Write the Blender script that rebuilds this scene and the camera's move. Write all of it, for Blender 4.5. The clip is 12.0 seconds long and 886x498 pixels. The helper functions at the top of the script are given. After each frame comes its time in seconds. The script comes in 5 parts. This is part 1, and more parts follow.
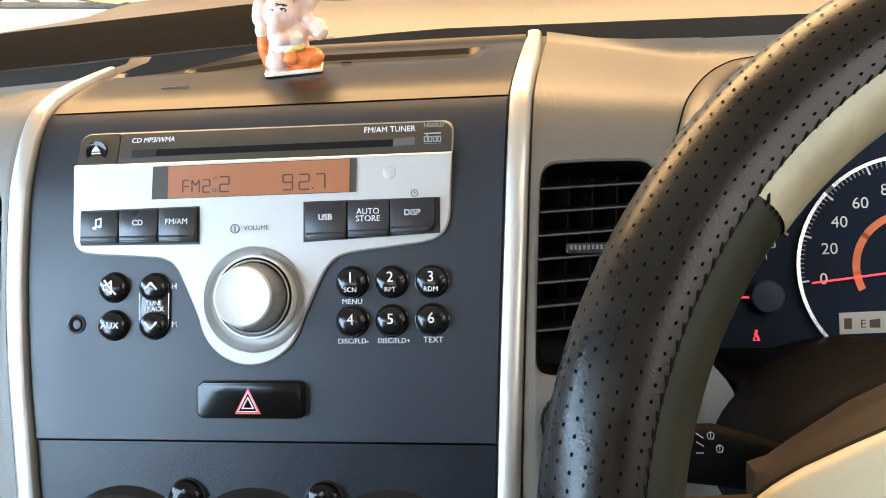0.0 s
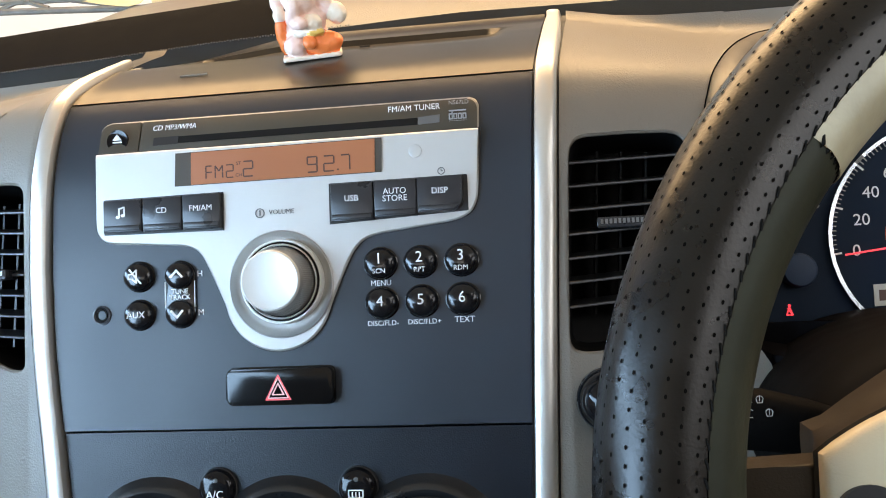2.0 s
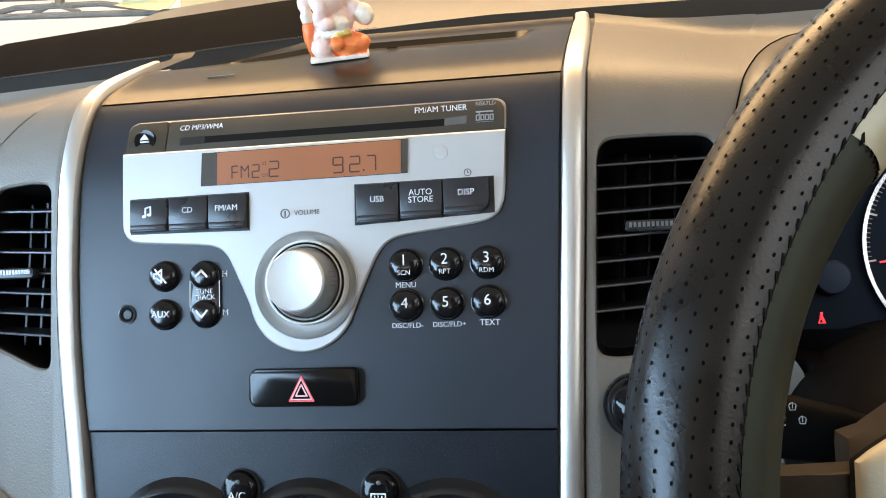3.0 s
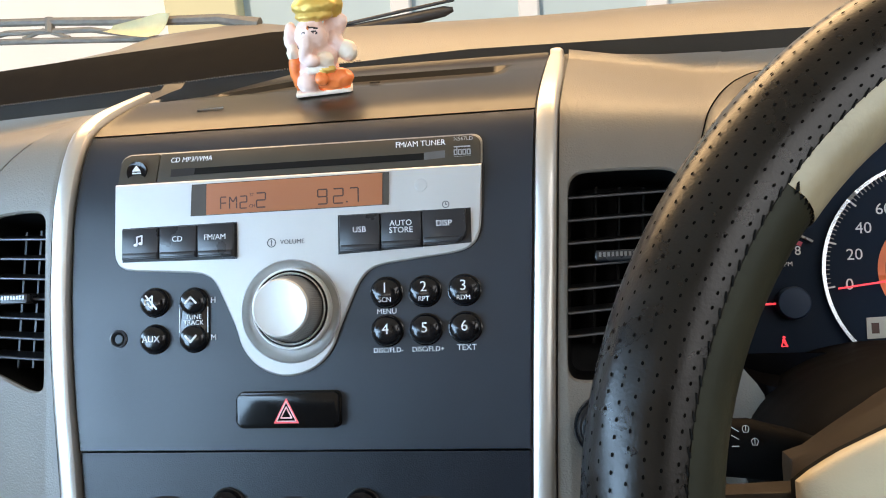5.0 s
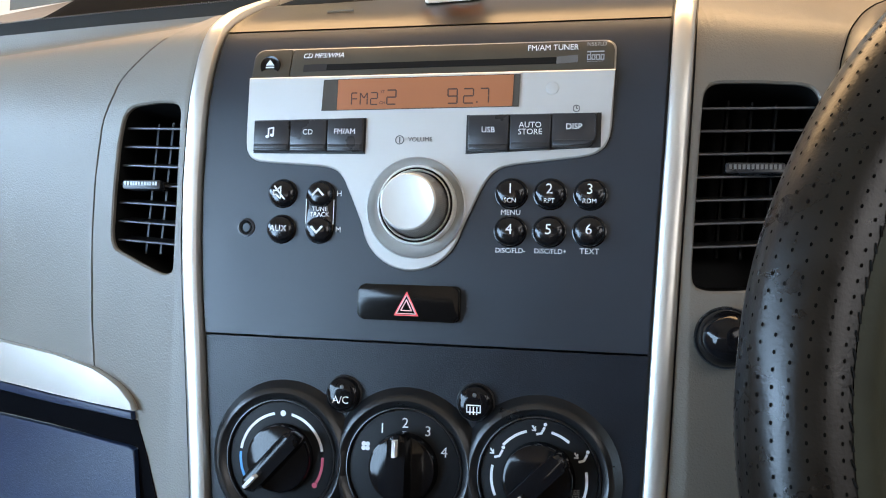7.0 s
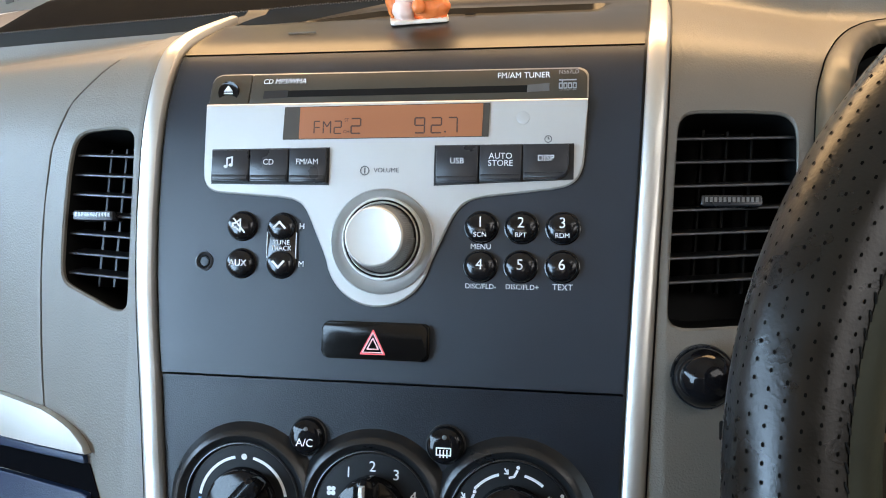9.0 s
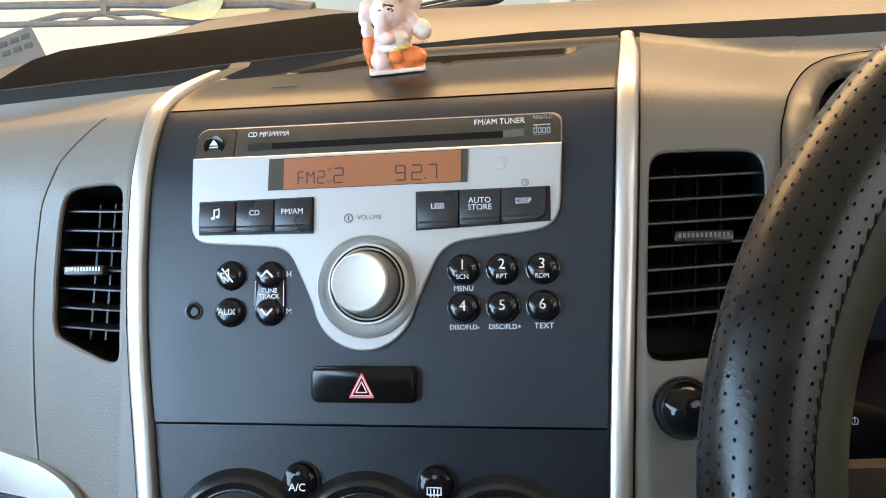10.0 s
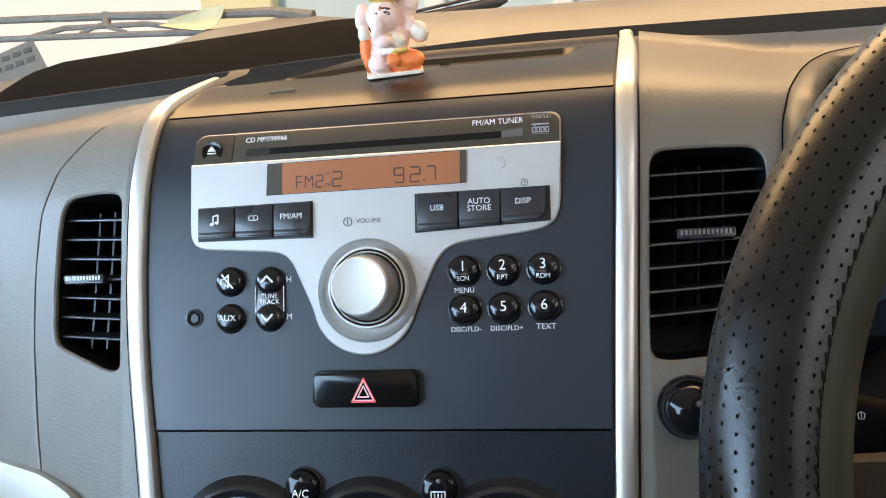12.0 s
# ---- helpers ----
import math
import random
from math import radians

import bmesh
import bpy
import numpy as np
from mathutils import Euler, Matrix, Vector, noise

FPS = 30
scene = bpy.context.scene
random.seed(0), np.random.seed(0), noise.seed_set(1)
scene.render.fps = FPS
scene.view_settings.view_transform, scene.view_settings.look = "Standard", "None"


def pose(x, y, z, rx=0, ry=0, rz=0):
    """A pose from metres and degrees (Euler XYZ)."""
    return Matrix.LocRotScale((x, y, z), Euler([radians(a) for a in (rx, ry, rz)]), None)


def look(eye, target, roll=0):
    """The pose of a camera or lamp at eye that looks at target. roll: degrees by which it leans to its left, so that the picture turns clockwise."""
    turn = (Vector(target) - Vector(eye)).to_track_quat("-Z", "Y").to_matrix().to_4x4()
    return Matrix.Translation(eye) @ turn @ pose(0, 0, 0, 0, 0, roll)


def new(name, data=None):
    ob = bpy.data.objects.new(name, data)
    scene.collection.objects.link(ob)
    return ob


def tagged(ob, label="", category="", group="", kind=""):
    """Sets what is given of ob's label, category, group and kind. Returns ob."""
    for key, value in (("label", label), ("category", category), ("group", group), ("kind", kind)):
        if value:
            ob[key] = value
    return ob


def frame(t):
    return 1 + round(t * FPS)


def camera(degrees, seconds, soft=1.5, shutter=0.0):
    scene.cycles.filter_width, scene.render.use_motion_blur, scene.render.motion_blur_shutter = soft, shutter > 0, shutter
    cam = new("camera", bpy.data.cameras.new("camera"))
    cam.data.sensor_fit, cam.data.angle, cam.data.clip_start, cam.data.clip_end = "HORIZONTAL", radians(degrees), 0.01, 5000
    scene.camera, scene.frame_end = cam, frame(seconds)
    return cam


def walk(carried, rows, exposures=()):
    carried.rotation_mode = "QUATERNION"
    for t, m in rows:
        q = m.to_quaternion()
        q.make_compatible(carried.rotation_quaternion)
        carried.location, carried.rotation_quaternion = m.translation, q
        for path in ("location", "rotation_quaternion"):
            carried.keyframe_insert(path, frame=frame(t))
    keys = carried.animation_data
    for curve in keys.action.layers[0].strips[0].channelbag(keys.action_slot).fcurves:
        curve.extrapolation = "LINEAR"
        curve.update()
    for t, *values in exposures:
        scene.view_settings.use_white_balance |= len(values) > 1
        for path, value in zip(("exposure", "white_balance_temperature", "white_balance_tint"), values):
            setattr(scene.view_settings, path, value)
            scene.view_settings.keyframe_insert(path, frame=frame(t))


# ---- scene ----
cam = camera(53.86, 12.0, soft=1.0)
# the fascia leans back by 20 degrees; places below are in the fascia's own frame
TIP = pose(0, 0, 0.95, -20, 0, 0)
PATH = [
    (0, (0.15400, -0.41299, 0.04875), (-0.12223, 1.56473, 0.15975), -0.654),
    (0.5, (0.15742, -0.40600, 0.04757), (-0.11079, 1.57258, 0.16281), -2.253),
    (1, (0.14422, -0.40186, 0.03872), (-0.10504, 1.58064, 0.12572), -2.447),
    (1.5, (0.15196, -0.40569, 0.04034), (-0.11388, 1.57314, 0.15667), -2.584),
    (2, (0.14251, -0.40735, 0.03561), (-0.14996, 1.56698, 0.16406), -2.287),
    (2.5, (0.14665, -0.41113, 0.03504), (-0.25207, 1.54356, 0.17707), -1.961),
    (3, (0.14128, -0.40344, 0.03318), (-0.20581, 1.56063, 0.18143), -1.609),
    (3.5, (0.14022, -0.40966, 0.04034), (-0.17648, 1.55849, 0.20175), -1.044),
    (3.7, (0.14500, -0.40700, 0.04200), (-0.17800, 1.56100, 0.19500), -0.900),
    (5.3, (0.14985, -0.42575, 0.03831), (-0.16507, 1.54043, 0.22526), -1.754),
    (5.5, (0.15540, -0.42502, 0.04053), (-0.18629, 1.53945, 0.19579), -1.811),
    (6, (0.12893, -0.43300, 0.01666), (-0.28975, 1.51810, 0.15051), 0.251),
    (6.5, (0.11917, -0.43369, 0.01053), (-0.30905, 1.51708, 0.11595), 1.257),
    (7, (0.11963, -0.43107, 0.00619), (-0.34038, 1.51279, 0.10519), 2.091),
    (7.2, (0.12430, -0.43573, 0.00942), (-0.32439, 1.50843, 0.14686), 2.307),
    (8.8, (0.11589, -0.41726, 0.02549), (-0.26799, 1.54293, 0.12694), 1.832),
    (9, (0.11508, -0.41537, 0.02475), (-0.27131, 1.54444, 0.12416), 1.642),
    (9.5, (0.11804, -0.41638, 0.02681), (-0.24314, 1.54470, 0.18070), 0.639),
    (10, (0.12002, -0.42701, 0.02891), (-0.24056, 1.53236, 0.20452), -0.380),
    (10.5, (0.11827, -0.42147, 0.02358), (-0.26374, 1.53227, 0.21587), -1.014),
    (11, (0.11949, -0.42263, 0.02686), (-0.26389, 1.53171, 0.21002), -1.268),
    (11.5, (0.11976, -0.42054, 0.02573), (-0.26327, 1.53390, 0.20862), -1.342),
    (12, (0.12339, -0.42290, 0.02578), (-0.25525, 1.53115, 0.22149), -1.351),
]
walk(cam, [(t, TIP @ look(eye, target, roll)) for t, eye, target, roll in PATH],
     [(0.0, 0.22, 8350, 16), (0.5, 0.12, 8000, 15), (1.0, 0.06, 7700, 14), (2.0, 0.02, 7700, 14), (6.0, -0.06, 7700, 15), (6.5, -0.06, 7700, 16), (7.2, -0.05, 7700, 16), (9.0, -0.02, 7900, 15), (12.0, -0.08, 7900, 15)])

# ---- world, sun, window light ----
world = bpy.data.worlds.new("world")
scene.world = world
world.use_nodes = True
wn = world.node_tree
sky = wn.nodes.new("ShaderNodeTexSky")
sky.sky_type, sky.sun_disc = "NISHITA", False
sky.sun_elevation, sky.sun_rotation = radians(55), radians(200)
wn.nodes["Background"].inputs["Strength"].default_value = 0.12
wn.links.new(sky.outputs["Color"], wn.nodes["Background"].inputs["Color"])
sun_data = bpy.data.lights.new("sun", "SUN")
sun_data.energy, sun_data.angle, sun_data.color = 4.0, radians(0.5), (1.0, 0.95, 0.86)
sun = new("sun", sun_data)
sun.matrix_world = look((-1.5, -4, 6), (0, 0, 0))


def window_light(name, eye, target, w, h, watts, colour):
    d = bpy.data.lights.new(name, "AREA")
    d.shape, d.size, d.size_y, d.energy, d.color = "RECTANGLE", w, h, watts, colour
    o = new(name, d)
    o.matrix_world = look(eye, target)
    return o


window_light("windscreen_light", (0, 0.42, 1.58), (0, -0.2, 1.1), 1.1, 0.35, 12.6, (1.0, 0.71, 0.40))
window_light("passenger_window_light", (-0.69, -0.58, 1.09), (-0.05, -0.2, 0.84), 1.55, 0.46, 57, (0.35, 0.63, 1.0))
window_light("driver_window_light", (0.69, -0.50, 1.38), (0, 0, 1.0), 0.7, 0.42, 4, (0.78, 0.88, 1.0))
window_light("rear_window_light", (0, -1.95, 1.42), (0, 0, 1.0), 1.0, 0.4, 10.0, (0.90, 0.95, 1.0))

# ---- materials ----


def mat(name, base, rough=0.5, metal=0.0, vary=0.12, scale=40.0, grain=0.0, grain_scale=1500.0, coat=0.0, spec=0.5, emit=0.0, wear=0.1, island=0.0):
    m = bpy.data.materials.new(name)
    m.use_nodes = True
    nt = m.node_tree
    b = nt.nodes["Principled BSDF"]
    b.inputs["Metallic"].default_value = metal
    b.inputs["Coat Weight"].default_value = coat
    b.inputs["Coat Roughness"].default_value = 0.06
    b.inputs["Specular IOR Level"].default_value = spec
    tc = nt.nodes.new("ShaderNodeTexCoord")
    n = nt.nodes.new("ShaderNodeTexNoise")
    n.inputs["Scale"].default_value, n.inputs["Detail"].default_value = scale, 6
    nt.links.new(tc.outputs["Object"], n.inputs["Vector"])
    fine = nt.nodes.new("ShaderNodeTexNoise")
    fine.inputs["Scale"].default_value, fine.inputs["Detail"].default_value = grain_scale, 2
    nt.links.new(tc.outputs["Object"], fine.inputs["Vector"])
    ramp = nt.nodes.new("ShaderNodeMapRange")
    ramp.inputs["From Min"].default_value, ramp.inputs["From Max"].default_value = 0.3, 0.7
    ramp.inputs["To Min"].default_value, ramp.inputs["To Max"].default_value = 1 - vary, 1 + vary
    nt.links.new(n.outputs["Fac"], ramp.inputs["Value"])
    mul = nt.nodes.new("ShaderNodeVectorMath")
    mul.operation = "SCALE"
    mul.inputs[0].default_value = base
    nt.links.new(ramp.outputs["Result"], mul.inputs["Scale"])
    nt.links.new(mul.outputs["Vector"], b.inputs["Base Color"])
    rr = nt.nodes.new("ShaderNodeMapRange")
    rr.inputs["From Min"].default_value, rr.inputs["From Max"].default_value = 0.3, 0.7
    rr.inputs["To Min"].default_value, rr.inputs["To Max"].default_value = max(0.02, rough * (1 - wear)), min(1, rough * (1 + wear))
    nt.links.new(n.outputs["Fac"], rr.inputs["Value"])
    nt.links.new(rr.outputs["Result"], b.inputs["Roughness"])
    if grain:
        bump = nt.nodes.new("ShaderNodeBump")
        bump.inputs["Strength"].default_value, bump.inputs["Distance"].default_value = grain, 0.0004
        nt.links.new(fine.outputs["Fac"], bump.inputs["Height"])
        nt.links.new(bump.outputs["Normal"], b.inputs["Normal"])
    if emit:
        nt.links.new(mul.outputs["Vector"], b.inputs["Emission Color"])
        b.inputs["Emission Strength"].default_value = emit
    return m


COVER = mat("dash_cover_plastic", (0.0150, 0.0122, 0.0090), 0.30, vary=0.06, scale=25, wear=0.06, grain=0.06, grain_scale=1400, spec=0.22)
DASH = mat("dash_plastic", (0.172, 0.154, 0.129), 0.42, vary=0.06, scale=25, grain=0.55, grain_scale=950)
PANEL = mat("charcoal_plastic", (0.0110, 0.0172, 0.0255), 0.42, vary=0.08, scale=30, grain=0.12, grain_scale=1800, spec=0.55)
LOWER = mat("charcoal_grained_plastic", (0.0050, 0.0085, 0.0140), 0.34, vary=0.16, scale=45, grain=0.40, grain_scale=1300, spec=0.36)
BLACK = mat("matt_black", (0.012, 0.012, 0.013), 0.5)
GLOSS = mat("gloss_black", (0.005, 0.005, 0.006), 0.10, wear=0.3, spec=0.27)
DOME = mat("dome_black", (0.006, 0.006, 0.007), 0.17, wear=0.2, spec=0.45)
# lighter grey for the slats' front edges: their highlight put into colour
SLATGLINT = mat("slat_edge_glint", (0.035, 0.036, 0.038), 0.34)
EYE = mat("painted_line", (0.03, 0.02, 0.02), 0.5)
KEY = mat("key_black", (0.02, 0.021, 0.024), 0.3, vary=0.1, wear=0.3)
SILVER = mat("satin_silver", (0.69, 0.66, 0.61), 0.38, metal=0.85, vary=0.04, scale=20)
PLATE = mat("silver_paint", (0.51, 0.49, 0.46), 0.42, metal=0.35, vary=0.03, scale=30, grain=0.05, grain_scale=3000)
BOWL = mat("brushed_grey", (0.36, 0.35, 0.33), 0.36, metal=0.55, vary=0.06)
CAP = mat("knob_cap", (0.69, 0.675, 0.63), 0.40, metal=0.25, vary=0.05)
SLOT = mat("slot_black", (0.005, 0.005, 0.005), 0.7, spec=0.15)
SENSOR = mat("sensor_window", (0.50, 0.485, 0.46), 0.42, metal=0.25)
STRIP = mat("player_strip", (0.050, 0.042, 0.031), 0.35, vary=0.08)
PRINT = mat("white_print", (0.80, 0.80, 0.80), 0.6, vary=0.03)
DARKPRINT = mat("grey_print", (0.12, 0.12, 0.12), 0.6)
LCD = mat("amber_display", (0.34, 0.118, 0.052), 0.3, vary=0.05, scale=18, emit=0.16, coat=0.2)
LCDFRAME = mat("display_frame", (0.07, 0.06, 0.05), 0.25)
SEGMENT = mat("display_segment", (0.07, 0.028, 0.02), 0.5)
RED = mat("red_lamp", (0.9, 0.05, 0.08), 0.4, emit=1.2)
REDWHITE = mat("pink_outline", (0.80, 0.45, 0.46), 0.5, emit=0.1)
REDLINE = mat("red_outline", (0.75, 0.09, 0.11), 0.5, emit=0.45)
BLUEMARK = mat("blue_mark", (0.05, 0.35, 0.75), 0.5)
REDMARK = mat("red_mark", (0.55, 0.06, 0.10), 0.5)
LEATHER = mat("black_leather", (0.0085, 0.0064, 0.0048), 0.30, vary=0.3, scale=60, grain=0.16, grain_scale=900, wear=0.25, spec=0.32)
HOLE = mat("leather_hole", (0.004, 0.0035, 0.003), 0.8, spec=0.03)
BEIGE = mat("beige_leather", (0.36, 0.325, 0.225), 0.42, vary=0.15, scale=70, grain=0.4, grain_scale=500)
GREYWRAP = mat("grey_green_leather", (0.024, 0.026, 0.017), 0.5, vary=0.2, scale=60, spec=0.15, grain=0.25, grain_scale=500)
CREAM = mat("cream_plastic", (0.52, 0.44, 0.30), 0.45, vary=0.06, grain=0.2)
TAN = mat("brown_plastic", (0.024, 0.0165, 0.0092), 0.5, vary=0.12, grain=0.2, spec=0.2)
THREAD = mat("dark_thread", (0.009, 0.008, 0.007), 0.8, spec=0.05)
NAVY = mat("gauge_face", (0.003, 0.011, 0.025), 0.6, vary=0.08, spec=0.15)
GLOVE = mat("glove_box_plastic", (0.0060, 0.0170, 0.0480), 0.4, vary=0.12, scale=45, grain=0.45, grain_scale=1100, spec=0.4)
CHROME = mat("bright_chrome", (0.55, 0.60, 0.66), 0.25, metal=1.0)
ORANGE = mat("orange_ring", (0.65, 0.15, 0.06), 0.5, emit=0.15)
HOOD = mat("car_bonnet", (0.22, 0.20, 0.18), 0.4, vary=0.06)
RUBBER = mat("wiper_rubber", (0.02, 0.02, 0.022), 0.5)
# wiper lightened to grey: the outdoor glare over it put into colour
WIPERGLARE = mat("glare_grey_wiper", (0.15, 0.14, 0.12), 0.7, vary=0.25, scale=90)
RIDGE = mat("hood_ridge_plastic", (0.0080, 0.0085, 0.0095), 0.30, vary=0.16, scale=45, grain=0.25, grain_scale=1300, spec=0.6)
DIALBLACK = mat("dial_black", (0.0045, 0.0050, 0.0060), 0.5, spec=0.2)
HAZARD = mat("switch_black", (0.003, 0.003, 0.0032), 0.12, wear=0.3, spec=0.32)
LEAF = mat("dry_leaf", (0.55, 0.50, 0.28), 0.6, vary=0.2)
WALLPAINT = mat("sunlit_wall", (0.8, 0.8, 0.8), 0.8, vary=0.04, scale=1.5)
CREAMWALL = mat("cream_wall", (0.72, 0.66, 0.42), 0.8, vary=0.04, scale=1.5)
BLUEWALL = mat("pale_blue_wall", (0.50, 0.62, 0.66), 0.8, vary=0.04, scale=1.5)
CONCRETE = mat("concrete", (0.62, 0.61, 0.58), 0.85, vary=0.1, scale=2)
SEATCLOTH = mat("seat_cloth", (0.07, 0.065, 0.06), 0.9, vary=0.2, scale=20)
ROOF = mat("roof_cloth", (0.55, 0.45, 0.33), 0.9, vary=0.05, scale=8)
LINING = mat("cabin_lining", (0.30, 0.25, 0.19), 0.8, vary=0.05, scale=8)
CLAY = mat("painted_clay", (0.86, 0.61, 0.52), 0.3, vary=0.12, scale=90)
CLAYWHITE = mat("white_clay", (0.86, 0.74, 0.60), 0.35, vary=0.08, scale=90)
CLAYORANGE = mat("orange_glaze", (0.95, 0.23, 0.065), 0.25, vary=0.2, scale=70)
CLAYGOLD = mat("gold_glaze", (0.72, 0.48, 0.12), 0.3, vary=0.15, scale=90, metal=0.3)
GREYPLASTIC = mat("grey_plastic", (0.10, 0.10, 0.10), 0.45, grain=0.2)
TAGMARK = mat("label_print", (0.05, 0.05, 0.045), 0.7)
TAGGREY = mat("label_grey", (0.12, 0.115, 0.10), 0.7)
GREYPRINT = mat("dim_print", (0.35, 0.35, 0.34), 0.6)
TACHHUB = mat("tach_hub", (0.022, 0.040, 0.075), 0.5, spec=0.2)
LCDGREY = mat("pale_display", (0.40, 0.38, 0.33), 0.4, emit=0.04)
SHROUD = mat("shroud_plastic", (0.0036, 0.0033, 0.0032), 0.6, grain=0.2, spec=0.03)
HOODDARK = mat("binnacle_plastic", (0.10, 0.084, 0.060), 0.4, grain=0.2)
# black for narrow gaps, and for the gauge hood's shade put into colour
GAPSHADE = mat("gap_and_shade_black", (0.0042, 0.0042, 0.0050), 0.8, spec=0.0)
# near-black for the ledge's passenger half: shade put into the colour
LEDGESHADE = mat("ledge_shade_plastic", (0.0085, 0.0080, 0.0076), 0.8, grain=0.15, spec=0.02)
GROOVE = mat("groove_plastic", (0.017, 0.0185, 0.0185), 0.55, grain=0.3, spec=0.2)

# ---- building helpers ----
BASES = {}


def thing(name, base, label, category, group="", kind="", turn=None):
    """An empty at a base point given in the fascia's frame."""
    o = new(name)
    o.empty_display_size = 0.01
    o.matrix_world = TIP @ pose(*base)
    BASES[o] = Vector(base)
    return tagged(o, label, category, group, kind)


def part(name, bm, material, parent, label="", smooth=True, kind=""):
    """One mesh under a thing or a part; the mesh is given in the fascia's frame."""
    base = BASES[parent]
    bmesh.ops.translate(bm, verts=bm.verts, vec=-base)
    o = flat_mesh(name, bm, material, smooth)
    o.parent = parent
    BASES[o] = base
    return tagged(o, label, kind=kind)


def flat_mesh(name, bm, material, smooth=True):
    bmesh.ops.recalc_face_normals(bm, faces=bm.faces)
    me = bpy.data.meshes.new(name)
    bm.to_mesh(me)
    bm.free()
    for m in material if isinstance(material, (list, tuple)) else [material]:
        me.materials.append(m)
    if smooth:
        me.polygons.foreach_set("use_smooth", [True] * len(me.polygons))
        me.set_sharp_from_angle(angle=radians(38))
    return new(name, me)


def setting(name, bm, material, label, category, smooth=True):
    o = flat_mesh(name, bm, material, smooth)
    o.matrix_world = TIP
    BASES[o] = Vector((0, 0, 0))
    return tagged(o, label, category, kind="structure")


def prism(poly, y0, y1, bevel=0.0, bm=None, segs=2):
    """A plate with outline poly (x, z), front at y0, back at y1, its front edge rounded."""
    bm = bm or bmesh.new()
    front = [bm.verts.new((x, y0, z)) for x, z in poly]
    back = [bm.verts.new((x, y1, z)) for x, z in poly]
    f = bm.faces.new(front)
    bm.faces.new(back[::-1])
    n = len(poly)
    for i in range(n):
        bm.faces.new((front[i], back[i], back[(i + 1) % n], front[(i + 1) % n]))
    if bevel:
        bmesh.ops.bevel(bm, geom=list(f.edges), offset=bevel, segments=segs, profile=0.5, affect="EDGES")
    return bm


def rounded(x0, z0, x1, z1, r, n=6):
    pts = []
    rs = r if isinstance(r, (list, tuple)) else (r, r, r, r)
    for (cx, cz, a), q in zip(((x1, z1, 0), (x0, z1, 90), (x0, z0, 180), (x1, z0, 270)), rs):
        sx, sz = (1 if cx == x1 else -1), (1 if cz == z1 else -1)
        for i in range(n + 1):
            t = radians(a + 90 * i / n)
            pts.append((cx - sx * q + q * math.cos(t), cz - sz * q + q * math.sin(t)))
    return pts


def oval(cx, cz, rx, rz=None, n=40):
    rz = rz or rx
    return [(cx + rx * math.cos(2 * math.pi * i / n), cz + rz * math.sin(2 * math.pi * i / n)) for i in range(n)]


def lathe(cx, cz, prof, n=56, bm=None, cap=True):
    """Turned round an axis along y through (cx, cz); prof: (radius, y)."""
    bm = bm or bmesh.new()
    rings = []
    for r, y in prof:
        rings.append([bm.verts.new((cx + r * math.cos(2 * math.pi * i / n), y, cz + r * math.sin(2 * math.pi * i / n))) for i in range(n)])
    for a, b in zip(rings, rings[1:]):
        for i in range(n):
            bm.faces.new((a[i], a[(i + 1) % n], b[(i + 1) % n], b[i]))
    if cap:
        bm.faces.new(rings[-1])
    return bm


def grid_sheet(us, vs, fn, thick=0.0, way=(0, 1, 0), bm=None):
    """A sheet through fn(u, v); with a thickness it is closed along way."""
    bm = bm or bmesh.new()
    rows = [[bm.verts.new(fn(u, v)) for u in us] for v in vs]
    faces = []
    for a, b in zip(rows, rows[1:]):
        for i in range(len(us) - 1):
            faces.append(bm.faces.new((a[i], a[i + 1], b[i + 1], b[i])))
    if thick:
        new_geo = bmesh.ops.extrude_face_region(bm, geom=faces)
        bmesh.ops.translate(bm, verts=[g for g in new_geo["geom"] if isinstance(g, bmesh.types.BMVert)], vec=Vector(way) * thick)
    return bm


def tube(path, r, n=8, bm=None, taper=None):
    """A rod along points."""
    bm = bm or bmesh.new()
    pts = [Vector(p) for p in path]
    rings = []
    for i, p in enumerate(pts):
        d = (pts[min(i + 1, len(pts) - 1)] - pts[max(i - 1, 0)]).normalized()
        side = d.orthogonal().normalized() if abs(d.z) > 0.9 else d.cross(Vector((0, 0, 1))).normalized()
        up = side.cross(d)
        q = r * (taper[i] if taper else 1)
        rings.append([bm.verts.new(p + (side * math.cos(2 * math.pi * k / n) + up * math.sin(2 * math.pi * k / n)) * q) for k in range(n)])
    for a, b in zip(rings, rings[1:]):
        for k in range(n):
            bm.faces.new((a[k], a[(k + 1) % n], b[(k + 1) % n], b[k]))
    bm.faces.new(rings[0][::-1])
    bm.faces.new(rings[-1])
    return bm


def arc_band(cx, cz, r0, r1, a0, a1, y0, y1, n=24, bm=None):
    """A flat curved bar between two radii and two angles (degrees)."""
    def ring(r):
        return [(cx + r * math.cos(radians(a0 + (a1 - a0) * i / n)), cz + r * math.sin(radians(a0 + (a1 - a0) * i / n))) for i in range(n + 1)]
    bm = bm or bmesh.new()
    inner, outer = ring(r0), ring(r1)
    for i in range(n):
        quad = [inner[i], inner[i + 1], outer[i + 1], outer[i]]
        prism(quad, y0, y1, bm=bm)
    bmesh.ops.remove_doubles(bm, verts=bm.verts, dist=1e-6)
    return bm


